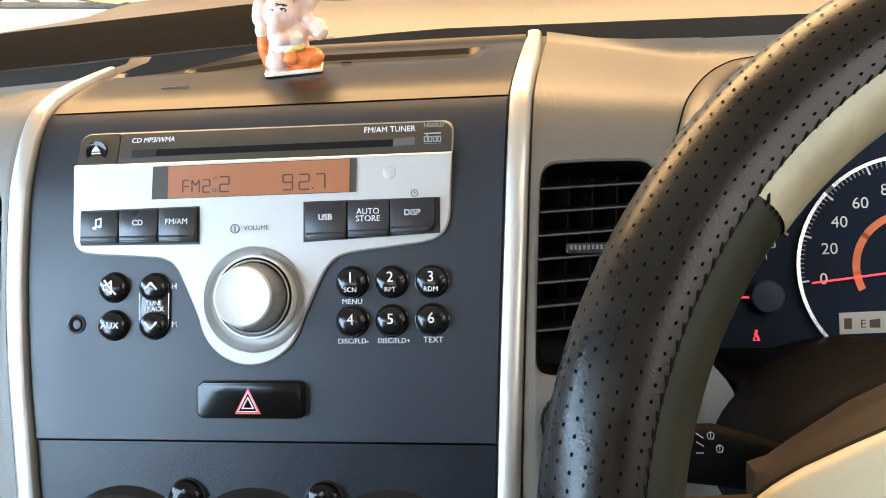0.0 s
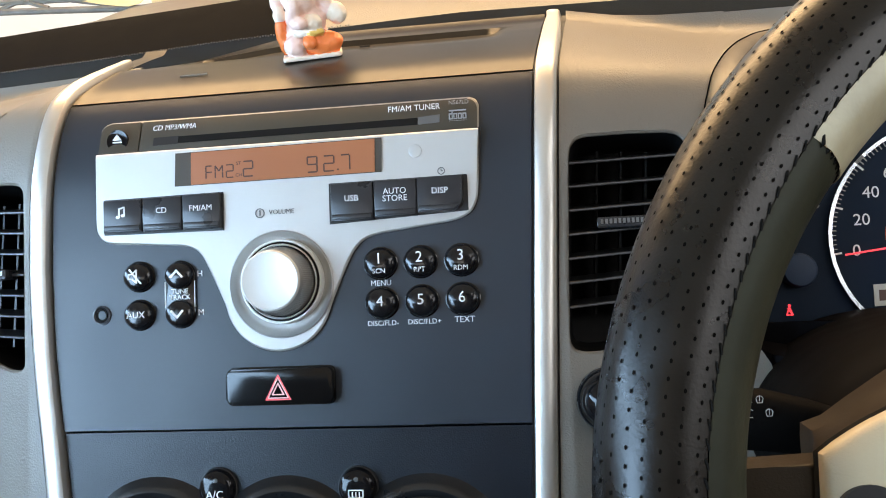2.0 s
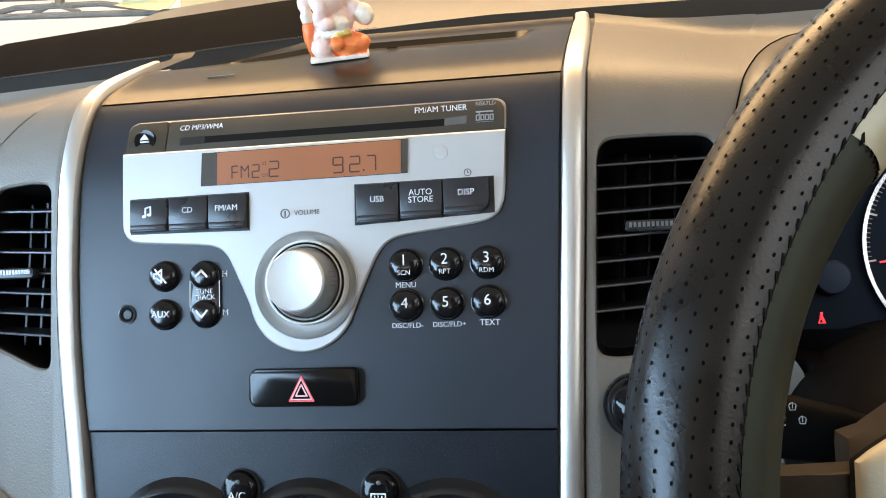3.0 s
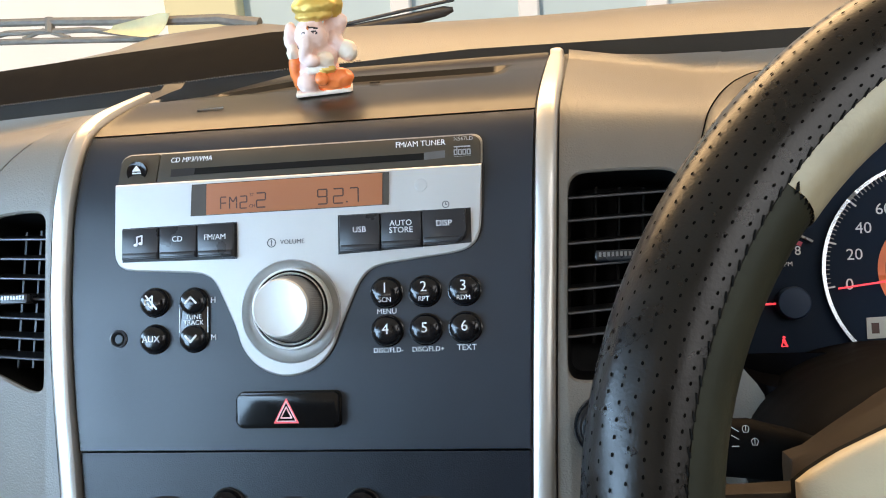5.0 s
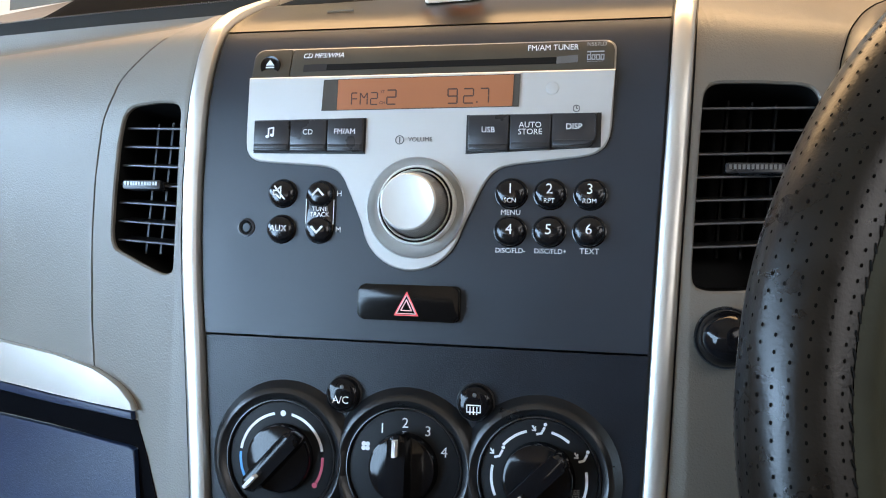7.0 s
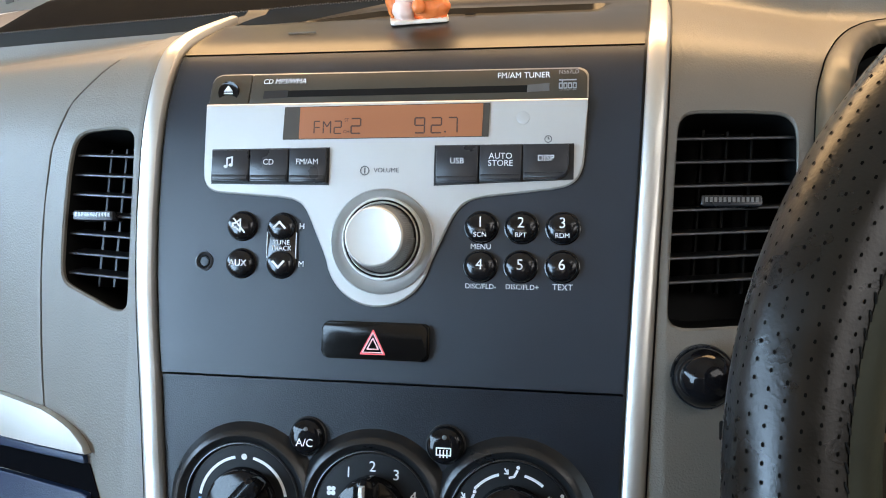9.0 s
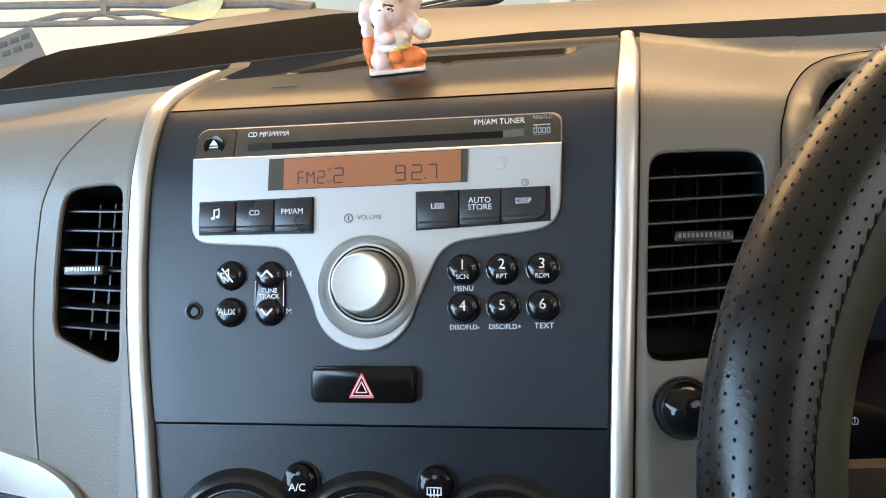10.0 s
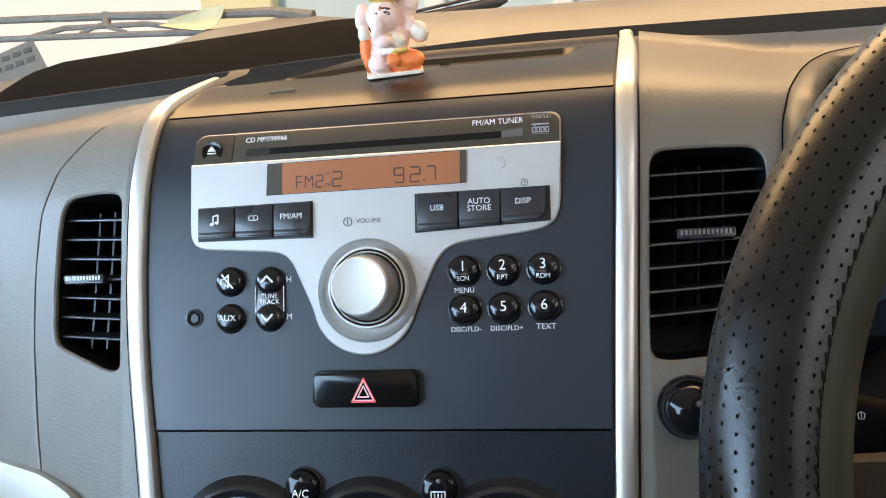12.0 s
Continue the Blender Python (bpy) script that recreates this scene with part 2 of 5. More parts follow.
def stroke(pts, w, y0, y1, bm=None):
    """A line drawn with a flat bar of width w through (x, z) points."""
    bm = bm or bmesh.new()
    for (x0, z0), (x1, z1) in zip(pts, pts[1:]):
        d = Vector((x1 - x0, z1 - z0))
        if d.length < 1e-9:
            continue
        d.normalize()
        e = d * w * 0.3
        nx, nz = -d.y * w / 2, d.x * w / 2
        prism([(x0 - e.x + nx, z0 - e.y + nz), (x0 - e.x - nx, z0 - e.y - nz), (x1 + e.x - nx, z1 + e.y - nz), (x1 + e.x + nx, z1 + e.y + nz)], y0, y1, bm=bm)
    return bm


def lettering(words, x, z, y, size, material, parent, align="CENTER", shear=0.0, squeeze=1.0, bold=0.0):
    """Raised print that reads from the front, centred on z."""
    cu = bpy.data.curves.new("lettering", "FONT")
    cu.body, cu.size, cu.align_x, cu.align_y = words, size, align, "CENTER"
    cu.shear, cu.extrude, cu.offset = shear, 0.0001, bold
    cu.resolution_u = 3
    cu.space_line = 0.85
    tmp = bpy.data.objects.new("lettering", cu)
    scene.collection.objects.link(tmp)
    me = bpy.data.meshes.new_from_object(tmp.evaluated_get(bpy.context.evaluated_depsgraph_get()))
    bpy.data.objects.remove(tmp)
    bpy.data.curves.remove(cu)
    base = BASES[parent]
    me.transform(pose(x, y, z) @ pose(0, 0, 0, 90) @ Matrix.Diagonal((squeeze, 1, 1, 1)))
    me.transform(Matrix.Translation(-base))
    me.materials.clear()
    me.materials.append(material)
    o = new("lettering", me)
    o.parent = parent
    BASES[o] = base
    return o


def lerp(table, v):
    return float(np.interp(v, [a for a, _ in table], [b for _, b in table]))


# ---- the dash's form ----
GROOVE_TOP = ((-0.8, 0.180), (-0.45, 0.198), (-0.265, 0.208), (-0.176, 0.212), (-0.09, 0.217), (0.0, 0.2205), (0.07, 0.2235), (0.145, 0.2225), (0.29, 0.2205), (0.8, 0.212))
PROFILE = ((-0.4, 0.02), (-0.2, 0.0), (0.095, 0.0), (0.108, 0.0008), (0.12, 0.003), (0.132, 0.0065), (0.142, 0.0108), (0.149, 0.0155), (0.156, 0.0235), (0.163, 0.034), (0.171, 0.0475), (0.18, 0.0635), (0.19, 0.082), (0.2, 0.103), (0.206, 0.1165), (0.2115, 0.1225))


def depth(z):
    return lerp(PROFILE, z)


def before(y, limit=0.1215):
    """y, bent so that it never passes the step behind the dash."""
    return -0.005 * math.log(math.exp(-y / 0.005) + math.exp(-limit / 0.005))


def depth_left(x, z):
    return depth(z) + max(0.0, -0.132 - x) * 0.24


def depth_right(x, z):
    return depth(z) + max(0.0, x - 0.139) * 0.42


ZS = [-0.2, -0.15, -0.1, -0.05, 0.0, 0.04, 0.07, 0.095, 0.102, 0.108, 0.114, 0.12, 0.126, 0.132, 0.137, 0.142, 0.146, 0.149, 0.1525, 0.156, 0.16, 0.163, 0.167, 0.171, 0.176, 0.18, 0.185, 0.19, 0.195, 0.2, 0.206, 0.2115]
BAR_LEFT = ((-0.2, -0.098), (-0.091, -0.1065), (-0.055, -0.1100), (-0.021, -0.1132), (0.0, -0.1155), (0.027, -0.1178), (0.06, -0.1187), (0.09, -0.1182), (0.12, -0.1172), (0.15, -0.1165), (0.206, -0.116))
BAR_RIGHT = ((-0.2, 0.1135), (-0.076, 0.1192), (-0.022, 0.1210), (0.033, 0.1232), (0.088, 0.1258), (0.146, 0.1282), (0.206, 0.1335))
BAR_WIDE = 0.0122


def ray_hit(poly, c, a):
    """How far the outline lies from c at angle a."""
    dx, dz = math.cos(a), math.sin(a)
    best = 1e-4
    for (x0, z0), (x1, z1) in zip(poly, poly[1:] + poly[:1]):
        ex, ez = x1 - x0, z1 - z0
        det = dx * -ez + dz * ex
        if abs(det) < 1e-12:
            continue
        s = ((x0 - c[0]) * -ez + (z0 - c[1]) * ex) / det
        u = (dx * (z0 - c[1]) - dz * (x0 - c[0])) / det
        if s > 0 and -1e-6 <= u <= 1 + 1e-6:
            best = max(best, s)
    return best


def holed_sheet(outer, hole, fn, lip, loops=14):
    """A panel that follows fn(x, z), with an opening whose lip turns in by lip metres."""
    cx, cz = sum(p[0] for p in hole) / len(hole), sum(p[1] for p in hole) / len(hole)
    angles = sorted({round(math.atan2(z - cz, x - cx), 5) for x, z in hole + outer} | {round(-math.pi + 2 * math.pi * i / 120, 5) for i in range(120)})
    bm = bmesh.new()
    rings = []
    for k in range(-2, loops + 1):
        ring = []
        for a in angles:
            h, o = ray_hit(hole, (cx, cz), a), ray_hit(outer, (cx, cz), a)
            t = max(k, 0) / loops
            r = h + (o - h) * t
            if k == 0:
                r = h + 0.0012
            if k < 0:
                r = h
            x, z = cx + r * math.cos(a), cz + r * math.sin(a)
            ring.append(bm.verts.new((x, fn(x, z) + (lip if k == -2 else 0.0010 if k == -1 else 0.0), z)))
        rings.append(ring)
    for a, b in zip(rings, rings[1:]):
        for i in range(len(a)):
            j = (i + 1) % len(a)
            bm.faces.new((a[i], a[j], b[j], b[i]))
    return bm

# ---- the dash: setting ----
def centre_span(z, u):
    return lerp(BAR_LEFT, z) + 0.0008 + (lerp(BAR_RIGHT, z) - lerp(BAR_LEFT, z) - 0.0016) * u


US = [i / 24 for i in range(25)]
setting("dash_core", grid_sheet([-0.7, -0.3, -0.12, 0.0, 0.12, 0.3, 0.7], ZS, lambda x, z: (x, (depth_left(x, z) if x < 0 else depth_right(x, z)) + 0.13, z), 0.0),
        BLACK, "black plastic core behind the dash panels", "dashboard")
SEAM, TOPSEAM = -0.0205, 0.1485
zs_mid = [SEAM + 0.0006, 0.0, 0.03, 0.06] + [z for z in ZS if 0.07 <= z < TOPSEAM - 0.001] + [TOPSEAM - 0.0006]
fascia = setting("centre_fascia", grid_sheet(US, zs_mid, lambda u, z: (centre_span(z, u), depth(z), z), 0.004), PANEL, "dark charcoal plastic centre fascia around the radio", "dashboard")
zs_low = [-0.2, -0.15, -0.1, -0.06, -0.03, SEAM - 0.0006]
lower = setting("lower_fascia", grid_sheet(US, zs_low, lambda u, z: (centre_span(z, u), depth(z) + 0.0008, z), 0.004), LOWER, "grained dark plastic fascia around the heater dials", "dashboard")
zs_top = [TOPSEAM + 0.0006] + [z for z in ZS if z > TOPSEAM + 0.002]


def top_place(u, z):
    x = centre_span(z, u)
    dip = 0.0
    if 0.14 < u < 0.91 and 0.184 < z < 0.197:
        dip = 0.0028 * min(1.0, (u - 0.14) / 0.02, (0.91 - u) / 0.03) * min(1.0, (z - 0.184) / 0.006, (0.197 - z) / 0.0012)
    low = max(0.0, 1 - u / 0.35) * 0.50 * max(0.0, z - 0.18)
    return (x, depth(z) + 0.4 * dip, z - dip - low)


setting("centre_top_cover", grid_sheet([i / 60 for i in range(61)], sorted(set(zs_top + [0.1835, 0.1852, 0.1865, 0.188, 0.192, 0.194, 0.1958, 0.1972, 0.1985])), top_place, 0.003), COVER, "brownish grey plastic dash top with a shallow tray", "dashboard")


mark = thing("cover_marks", (-0.06, depth(0.17), 0.17), "faint moulded lines on the dash top", "trim")
for x0, x1, z, dz in ((-0.066, -0.050, 0.1665, 0.0004), (0.028, 0.034, 0.1850, 0.0)):
    bm = prism([(x0, z), (x1, z + dz), (x1, z + dz + 0.0005), (x0, z + 0.0005)], 0.0, 0.001)
    for v in bm.verts:
        v.co.y += depth(z) - 0.0011
    part("line", bm, DASH if x0 < 0 else BLACK, mark, smooth=False)


def bar(name, table, label):
    bm = bmesh.new()
    sec = [(0.0006, 0.004), (0.0006, -0.0022), (0.0012, -0.0034), (0.0026, -0.0040), (0.0055, -0.0043), (0.0084, -0.0040), (0.0098, -0.0032), (0.0110, -0.0012), (BAR_WIDE - 0.0006, 0.004)]
    rows = []
    sign = -1 if table is BAR_LEFT else 1
    for z in [-0.2, -0.15, -0.1, -0.075, -0.05, -0.02, 0.0, 0.02, 0.04, 0.06, 0.08] + [z for z in ZS if z > 0.09]:
        d = (depth(z + 0.002) - depth(z - 0.002)) / 0.004
        ny, nz = -1 / math.hypot(1, d), d / math.hypot(1, d)
        if sign < 0 and z > 0.191:
            continue
        thin = lerp(((0.165, 1.0), (0.196, 0.45)), z) if sign < 0 else lerp(((0.18, 1.0), (0.206, 0.8)), z)
        rows.append([bm.verts.new((lerp(table, z) + sign * w * thin, depth(z) - h * thin * ny, z - h * thin * nz)) for w, h in sec])
    for a, b in zip(rows, rows[1:]):
        for i in range(len(sec) - 1):
            bm.faces.new((a[i], a[i + 1], b[i + 1], b[i]))
    bm.faces.new(rows[-1])
    t = thing(name, (table[3][1], 0.0, 0.0), label, "trim", "silver trim bars")
    part("strip", bm, SILVER, t, "satin silver moulding")
    back = grid_sheet([-0.0012, BAR_WIDE + 0.0012], [-0.2, -0.15, -0.1, -0.05, 0.0, 0.05] + [z for z in ZS if z > 0.06], lambda w, z: (lerp(table, z) + sign * w, depth(z) + 0.0032, z - 0.001))
    part("backing", back, BLACK, t, "black gap behind the moulding")
    return t


bar("trim_bar", BAR_LEFT, "satin silver trim bar beside the passenger vent")
bar("trim_bar", BAR_RIGHT, "satin silver trim bar beside the driver's vent")

# passenger side: vent pod and dash panel
POD_SEAM = ((-0.2, -0.160), (-0.07, -0.183), (-0.044, -0.1885), (-0.015, -0.1925), (0.029, -0.1960), (0.067, -0.1960), (0.099, -0.1925), (0.124, -0.1830), (0.139, -0.1690), (0.150, -0.158), (0.159, -0.149), (0.17, -0.142), (0.19, -0.132), (0.206, -0.128))
pod_out = [(lerp(BAR_LEFT, z) - BAR_WIDE, z) for z in (-0.2, -0.15, -0.1, -0.05, 0.0, 0.03, 0.06, 0.09, 0.12, 0.14, 0.15, 0.16, 0.17)]
pod_out += [(lerp(POD_SEAM, z) + 0.0005, z) for z in (0.17, 0.165, 0.159, 0.15, 0.139, 0.132, 0.124, 0.112, 0.099, 0.083, 0.067, 0.048, 0.029, 0.0, -0.02, -0.044, -0.07, -0.12, -0.2)]
LV = [(-0.1345, 0.015), (-0.1345, 0.098), (-0.1355, 0.103), (-0.139, 0.1062), (-0.150, 0.1073), (-0.168, 0.1065), (-0.1735, 0.1045), (-0.177, 0.100), (-0.1795, 0.085), (-0.181, 0.055), (-0.1812, 0.033), (-0.1795, 0.0265), (-0.176, 0.0235), (-0.145, 0.0115), (-0.1385, 0.0105), (-0.1355, 0.0118)]
RV = [(0.1395, 0.018), (0.141, 0.06), (0.143, 0.104), (0.1445, 0.1095), (0.149, 0.1125), (0.170, 0.1145), (0.192, 0.1155), (0.198, 0.1135), (0.2005, 0.107), (0.2005, 0.06), (0.197, 0.022), (0.193, 0.0155), (0.185, 0.0140), (0.150, 0.0112), (0.1435, 0.0118), (0.1405, 0.014)]


def soften(poly, cut=0.0022):
    """The outline with its corners cut twice, so that they read as rounded."""
    for c in (cut, cut * 0.4):
        out = []
        for i, p in enumerate(poly):
            p = Vector(p)
            for q in (Vector(poly[i - 1]), Vector(poly[(i + 1) % len(poly)])):
                k = min(0.3 * (q - p).length, c)
                s = p + (q - p).normalized() * k
                out.append((s.x, s.y))
        poly = out
    return poly


LV, RV = soften(LV), soften(RV)
pod = setting("vent_pod", holed_sheet(pod_out, LV, depth_left, 0.0035), DASH, "grey grained plastic vent surround", "dashboard")


def pod_height(x, z):
    """Heights above the vent, drawn together so that the dash ends along the step behind it."""
    return z if z < 0.15 else 0.15 + (z - 0.15) * (lerp(GROOVE_TOP, x) - 0.0165 - 0.15) / 0.0615


def side_place(u, z):
    x = lerp(POD_SEAM, z) - 0.0006 + (-0.62 - lerp(POD_SEAM, z)) * u * u
    drop = 0.015 * u * u * (1 - min(1, max(0, (z - 0.1) / 0.03)))
    return (x, before(depth_left(x, z) + 0.0012 * math.exp(-u * 40)), pod_height(x, z) - drop)


setting("passenger_dash_panel", grid_sheet([i / 30 for i in range(31)], [-0.2, -0.15, -0.1, -0.07, -0.05, -0.03, -0.015, 0.0, 0.02, 0.04, 0.06, 0.08] + [z for z in ZS if z > 0.09], side_place, 0.0), DASH,
        "grey grained plastic dash on the passenger side", "dashboard")
setting("pod_top_cover", grid_sheet([0, 0.25, 0.5, 0.75, 1], [z for z in ZS if z >= 0.163], lambda u, z: (lerp(POD_SEAM, z) + (lerp(BAR_LEFT, z) - BAR_WIDE - lerp(POD_SEAM, z)) * u, before(depth_left(-0.14, z) + 0.0004), pod_height(lerp(POD_SEAM, z) + (lerp(BAR_LEFT, z) - BAR_WIDE - lerp(POD_SEAM, z)) * u, z))), DASH, "grey plastic dash top beside the trim bar", "dashboard")

# driver side: vent panel, cut back to the cluster
HOOD_KEYS = ((0.2140, 0.030), (0.2098, 0.050), (0.2085, 0.090), (0.2092, 0.110), (0.2108, 0.127), (0.2136, 0.1372), (0.2182, 0.1492), (0.2270, 0.1625), (0.2345, 0.1712), (0.2440, 0.1795), (0.2600, 0.1875), (0.3000, 0.1920), (0.3800, 0.1930), (0.4700, 0.1800))


def smooth_line(keys, n=6):
    """A smooth line through the keys."""
    out = []
    for i in range(len(keys) - 1):
        p = [Vector(keys[max(0, min(len(keys) - 1, i + k))]) for k in (-1, 0, 1, 2)]
        for s in range(n):
            t = s / n
            q = 0.5 * (2 * p[1] + (p[2] - p[0]) * t + (2 * p[0] - 5 * p[1] + 4 * p[2] - p[3]) * t * t + (3 * p[1] - p[0] - 3 * p[2] + p[3]) * t ** 3)
            out.append((q.x, q.y))
    return out + [tuple(keys[-1])]


HOOD_LINE = smooth_line(HOOD_KEYS)
HOOD_EDGE = tuple((x, z) for x, z in HOOD_LINE if x > 0.2285)


right_out = [(lerp(BAR_RIGHT, z) + BAR_WIDE, z) for z in (-0.2, -0.15, -0.1, -0.05, 0.0, 0.04, 0.08, 0.12, 0.14, 0.15, 0.16, 0.17, 0.18, 0.19, 0.2, 0.206, 0.2115)]
right_out = right_out[::-1] + [(0.21, -0.2), (0.228, -0.06), (0.2325, -0.0190), (0.2350, -0.0130), (0.2370, -0.0072), (0.2350, 0.0010), (0.2318, 0.0064), (0.2250, 0.0108)] + [(x + 0.002, z - 0.001) for x, z in smooth_line(HOOD_KEYS[:9])] + [(0.2385, 0.2035), (0.20, 0.2045), (0.175, 0.2065)]


def depth_right_far(x, z):
    return before(depth(z) + min(max(0.0, x - 0.139) * 0.42, 0.034 + max(0.0, x - 0.22) * 0.1))


setting("driver_dash_panel", holed_sheet(right_out, RV, depth_right_far, 0.0035, 18), DASH, "grey brown grained plastic dash beside the steering wheel", "dashboard")


setting("driver_dash_top", grid_sheet([0.2365, 0.2400, 0.25] + [0.26 + 0.02 * i for i in range(19)], [0, 0.2, 0.4, 0.6, 0.8, 1], lambda x, v: (x, 0.0004 + depth_right_far(x, (lerp(HOOD_EDGE, x) - 0.002) * (1 - v) + 0.203 * v), (lerp(HOOD_EDGE, x) - 0.002) * (1 - v) + 0.203 * v)),
        DASH, "grey brown grained plastic dash above the gauges", "dashboard")


def air_vent(name, outline, fn, slat_zs, slant, tab_x, tab_z, vanes, label):
    cx, cz = sum(p[0] for p in outline) / len(outline), sum(p[1] for p in outline) / len(outline)
    t = thing(name, (cx, fn(cx, cz), cz), label, "air vent", "dash air vents")
    bm = bmesh.new()
    a = [bm.verts.new((x, fn(x, z) + 0.0033, z)) for x, z in outline]
    b = [bm.verts.new((cx + (x - cx) * 0.96, fn(x, z) + 0.045, cz + (z - cz) * 0.96)) for x, z in outline]
    for i in range(len(a)):
        j = (i + 1) % len(a)
        bm.faces.new((a[i], a[j], b[j], b[i]))
    bm.faces.new(b)
    part("duct", bm, SLOT, t)
    xs = [p[0] for p in outline]

    def span(z):
        cut = []
        for (x0, z0), (x1, z1) in zip(outline, outline[1:] + outline[:1]):
            if (z0 - z) * (z1 - z) < 0:
                cut.append(x0 + (x1 - x0) * (z - z0) / (z1 - z0))
        return min(cut), max(cut)
    for z in slat_zs:
        x0, x1 = span(z)
        bm = bmesh.new()
        front = 0.006
        vs = []
        for x in (x0 - 0.001, x1 + 0.001):
            y = fn(x, z) + front
            zz = z + slant * (x - cx)
            vs.append([bm.verts.new((x, y + dy, zz + dz)) for dy, dz in ((0.0, 0.0004), (0.0004, 0.0008), (0.014, 0.0035), (0.014, 0.0024), (0.0004, -0.0006), (0.0, -0.0002))])
        for i in range(6):
            j = (i + 1) % 6
            bm.faces.new((vs[0][i], vs[0][j], vs[1][j], vs[1][i]))
        bm.faces.new(vs[0])
        bm.faces.new(vs[1][::-1])
        bm.faces.ensure_lookup_table()
        # faces on the front edge take the painted highlight
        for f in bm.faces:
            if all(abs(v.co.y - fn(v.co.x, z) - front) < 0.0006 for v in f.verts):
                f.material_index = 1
        part("slat", bm, [SLATMAT, SLATGLINT], t, smooth=False)
    for x in vanes:
        zlo, zhi = min(slat_zs) - 0.006, max(slat_zs) + 0.006
        y = fn(x, cz) + 0.020
        lean = -0.055
        bm = prism([(x - 0.0006 + lean * (zhi - zlo), zlo), (x + 0.0006 + lean * (zhi - zlo), zlo), (x + 0.0006, zhi), (x - 0.0006, zhi)], y, y + 0.015)
        # driver's vent gets blacker vanes: its deeper shade is put into colour
        part("vane", bm, SLATMAT if tab_x < 0 else SLOT, t, smooth=False)
    # the ribbed slider on the middle slat
    y = fn(tab_x, tab_z) - 0.002
    w = 0.0118 if name == "air_vent" and tab_x < 0 else 0.0138
    body = part("slider", prism(rounded(tab_x - w, tab_z - 0.0026, tab_x + w, tab_z + 0.0026, 0.0012, 3), y, y + 0.010, 0.0006), KEY, t)
    for k in range(12):
        x = tab_x - w * 0.82 + w * 1.64 * k / 11
        part("rib", prism([(x - 0.0006, tab_z - 0.0006), (x + 0.0006, tab_z - 0.0006), (x + 0.0006, tab_z + 0.0016), (x - 0.0006, tab_z + 0.0016)], y - 0.0007, y + 0.001), CHROMEISH, body)
    return t


SLATMAT = mat("vent_slat", (0.011, 0.011, 0.012), 0.38, vary=0.08, spec=0.35)
CHROMEISH = mat("pale_rib", (0.24, 0.24, 0.24), 0.35, metal=0.6)
air_vent("air_vent", LV, depth_left, [0.0935 - 0.01085 * k for k in range(7)], -0.064, -0.1590, 0.0605, [-0.1640, -0.1530], "black slatted air vent with a ribbed slider")
air_vent("air_vent", RV, depth_right, [0.1025 - 0.01135 * k for k in range(7)], 0.085, 0.1685, 0.0716, [0.1570, 0.1690, 0.1815], "black slatted air vent behind the steering wheel rim")

# silver accent and glove box below the passenger dash panel
acc_top = [(-0.60, -0.008), (-0.34, -0.0255), (-0.2646, -0.0331), (-0.2158, -0.0384), (-0.1861, -0.0441), (-0.1775, -0.0472), (-0.1705, -0.0502), (-0.1645, -0.0534), (-0.1594, -0.0571), (-0.1560, -0.0609), (-0.1535, -0.0649)]
acc_bot = [(-0.1585, -0.0647), (-0.184, -0.0632), (-0.214, -0.0609), (-0.2625, -0.0566), (-0.60, -0.026)]
accent = thing("accent_trim", (-0.25, depth_left(-0.25, -0.05), -0.05), "satin silver accent strip above the glove box", "trim")


def on_left(bm, lift):
    for v in bm.verts:
        v.co.y += depth_left(v.co.x, v.co.z) - lift
    return bm


part("strip", on_left(prism(acc_top + acc_bot, 0.0, 0.012, 0.0007), 0.006), SILVER, accent)
glove = thing("glove_box", (-0.3, depth_left(-0.3, -0.1), -0.2), "dark navy grained plastic glove box lid", "glove box")
part("lid", on_left(prism([(-0.60, -0.052), (-0.265, -0.0771), (-0.2161, -0.0800), (-0.1560, -0.0846), (-0.1522, -0.0862), (-0.1500, -0.1028), (-0.1440, -0.14), (-0.1350, -0.2), (-0.60, -0.2)], 0.0, 0.012, 0.0016, segs=3), 0.0045), GLOVE, glove)
part("frame_rail", on_left(prism([(-0.60, -0.0275), (-0.2625, -0.0580), (-0.214, -0.0623), (-0.1562, -0.0660), (-0.1552, -0.0702), (-0.2173, -0.0662), (-0.2663, -0.0620), (-0.60, -0.0325)], 0.0, 0.012, 0.0012), 0.0042), GLOVE, glove, "navy plastic rail above the lid")
part("recess", on_left(prism([(-0.60, -0.0325), (-0.2663, -0.0620), (-0.2173, -0.0662), (-0.1538, -0.0706), (-0.1449, -0.0901), (-0.1370, -0.111), (-0.1250, -0.2), (-0.1350, -0.2), (-0.1440, -0.14), (-0.1497, -0.1028), (-0.1518, -0.0852), (-0.2161, -0.0794), (-0.265, -0.0764), (-0.60, -0.0515)], 0.0, 0.006), 0.0008), GAPSHADE, glove, "black recess round the lid", smooth=False)

# ---- radio ----
radio = thing("car_radio", (0.0, 0.0, 0.02), "silver faced car radio with an amber display and black keys", "radio")
radio.matrix_world = TIP @ pose(0.0009, 0.0, 0.0196)
plate = [(-0.0935, 0.1185), (-0.0940, 0.0815), (-0.0925, 0.0770), (-0.0895, 0.0740), (-0.0850, 0.0728), (-0.0490, 0.0705), (-0.0430, 0.0692), (-0.0385, 0.0660), (-0.0350, 0.0590)]
plate += [(0.0 + 0.0268 * math.cos(radians(a)), 0.0440 + 0.0270 * math.sin(radians(a))) for a in range(188, 353, 8)]
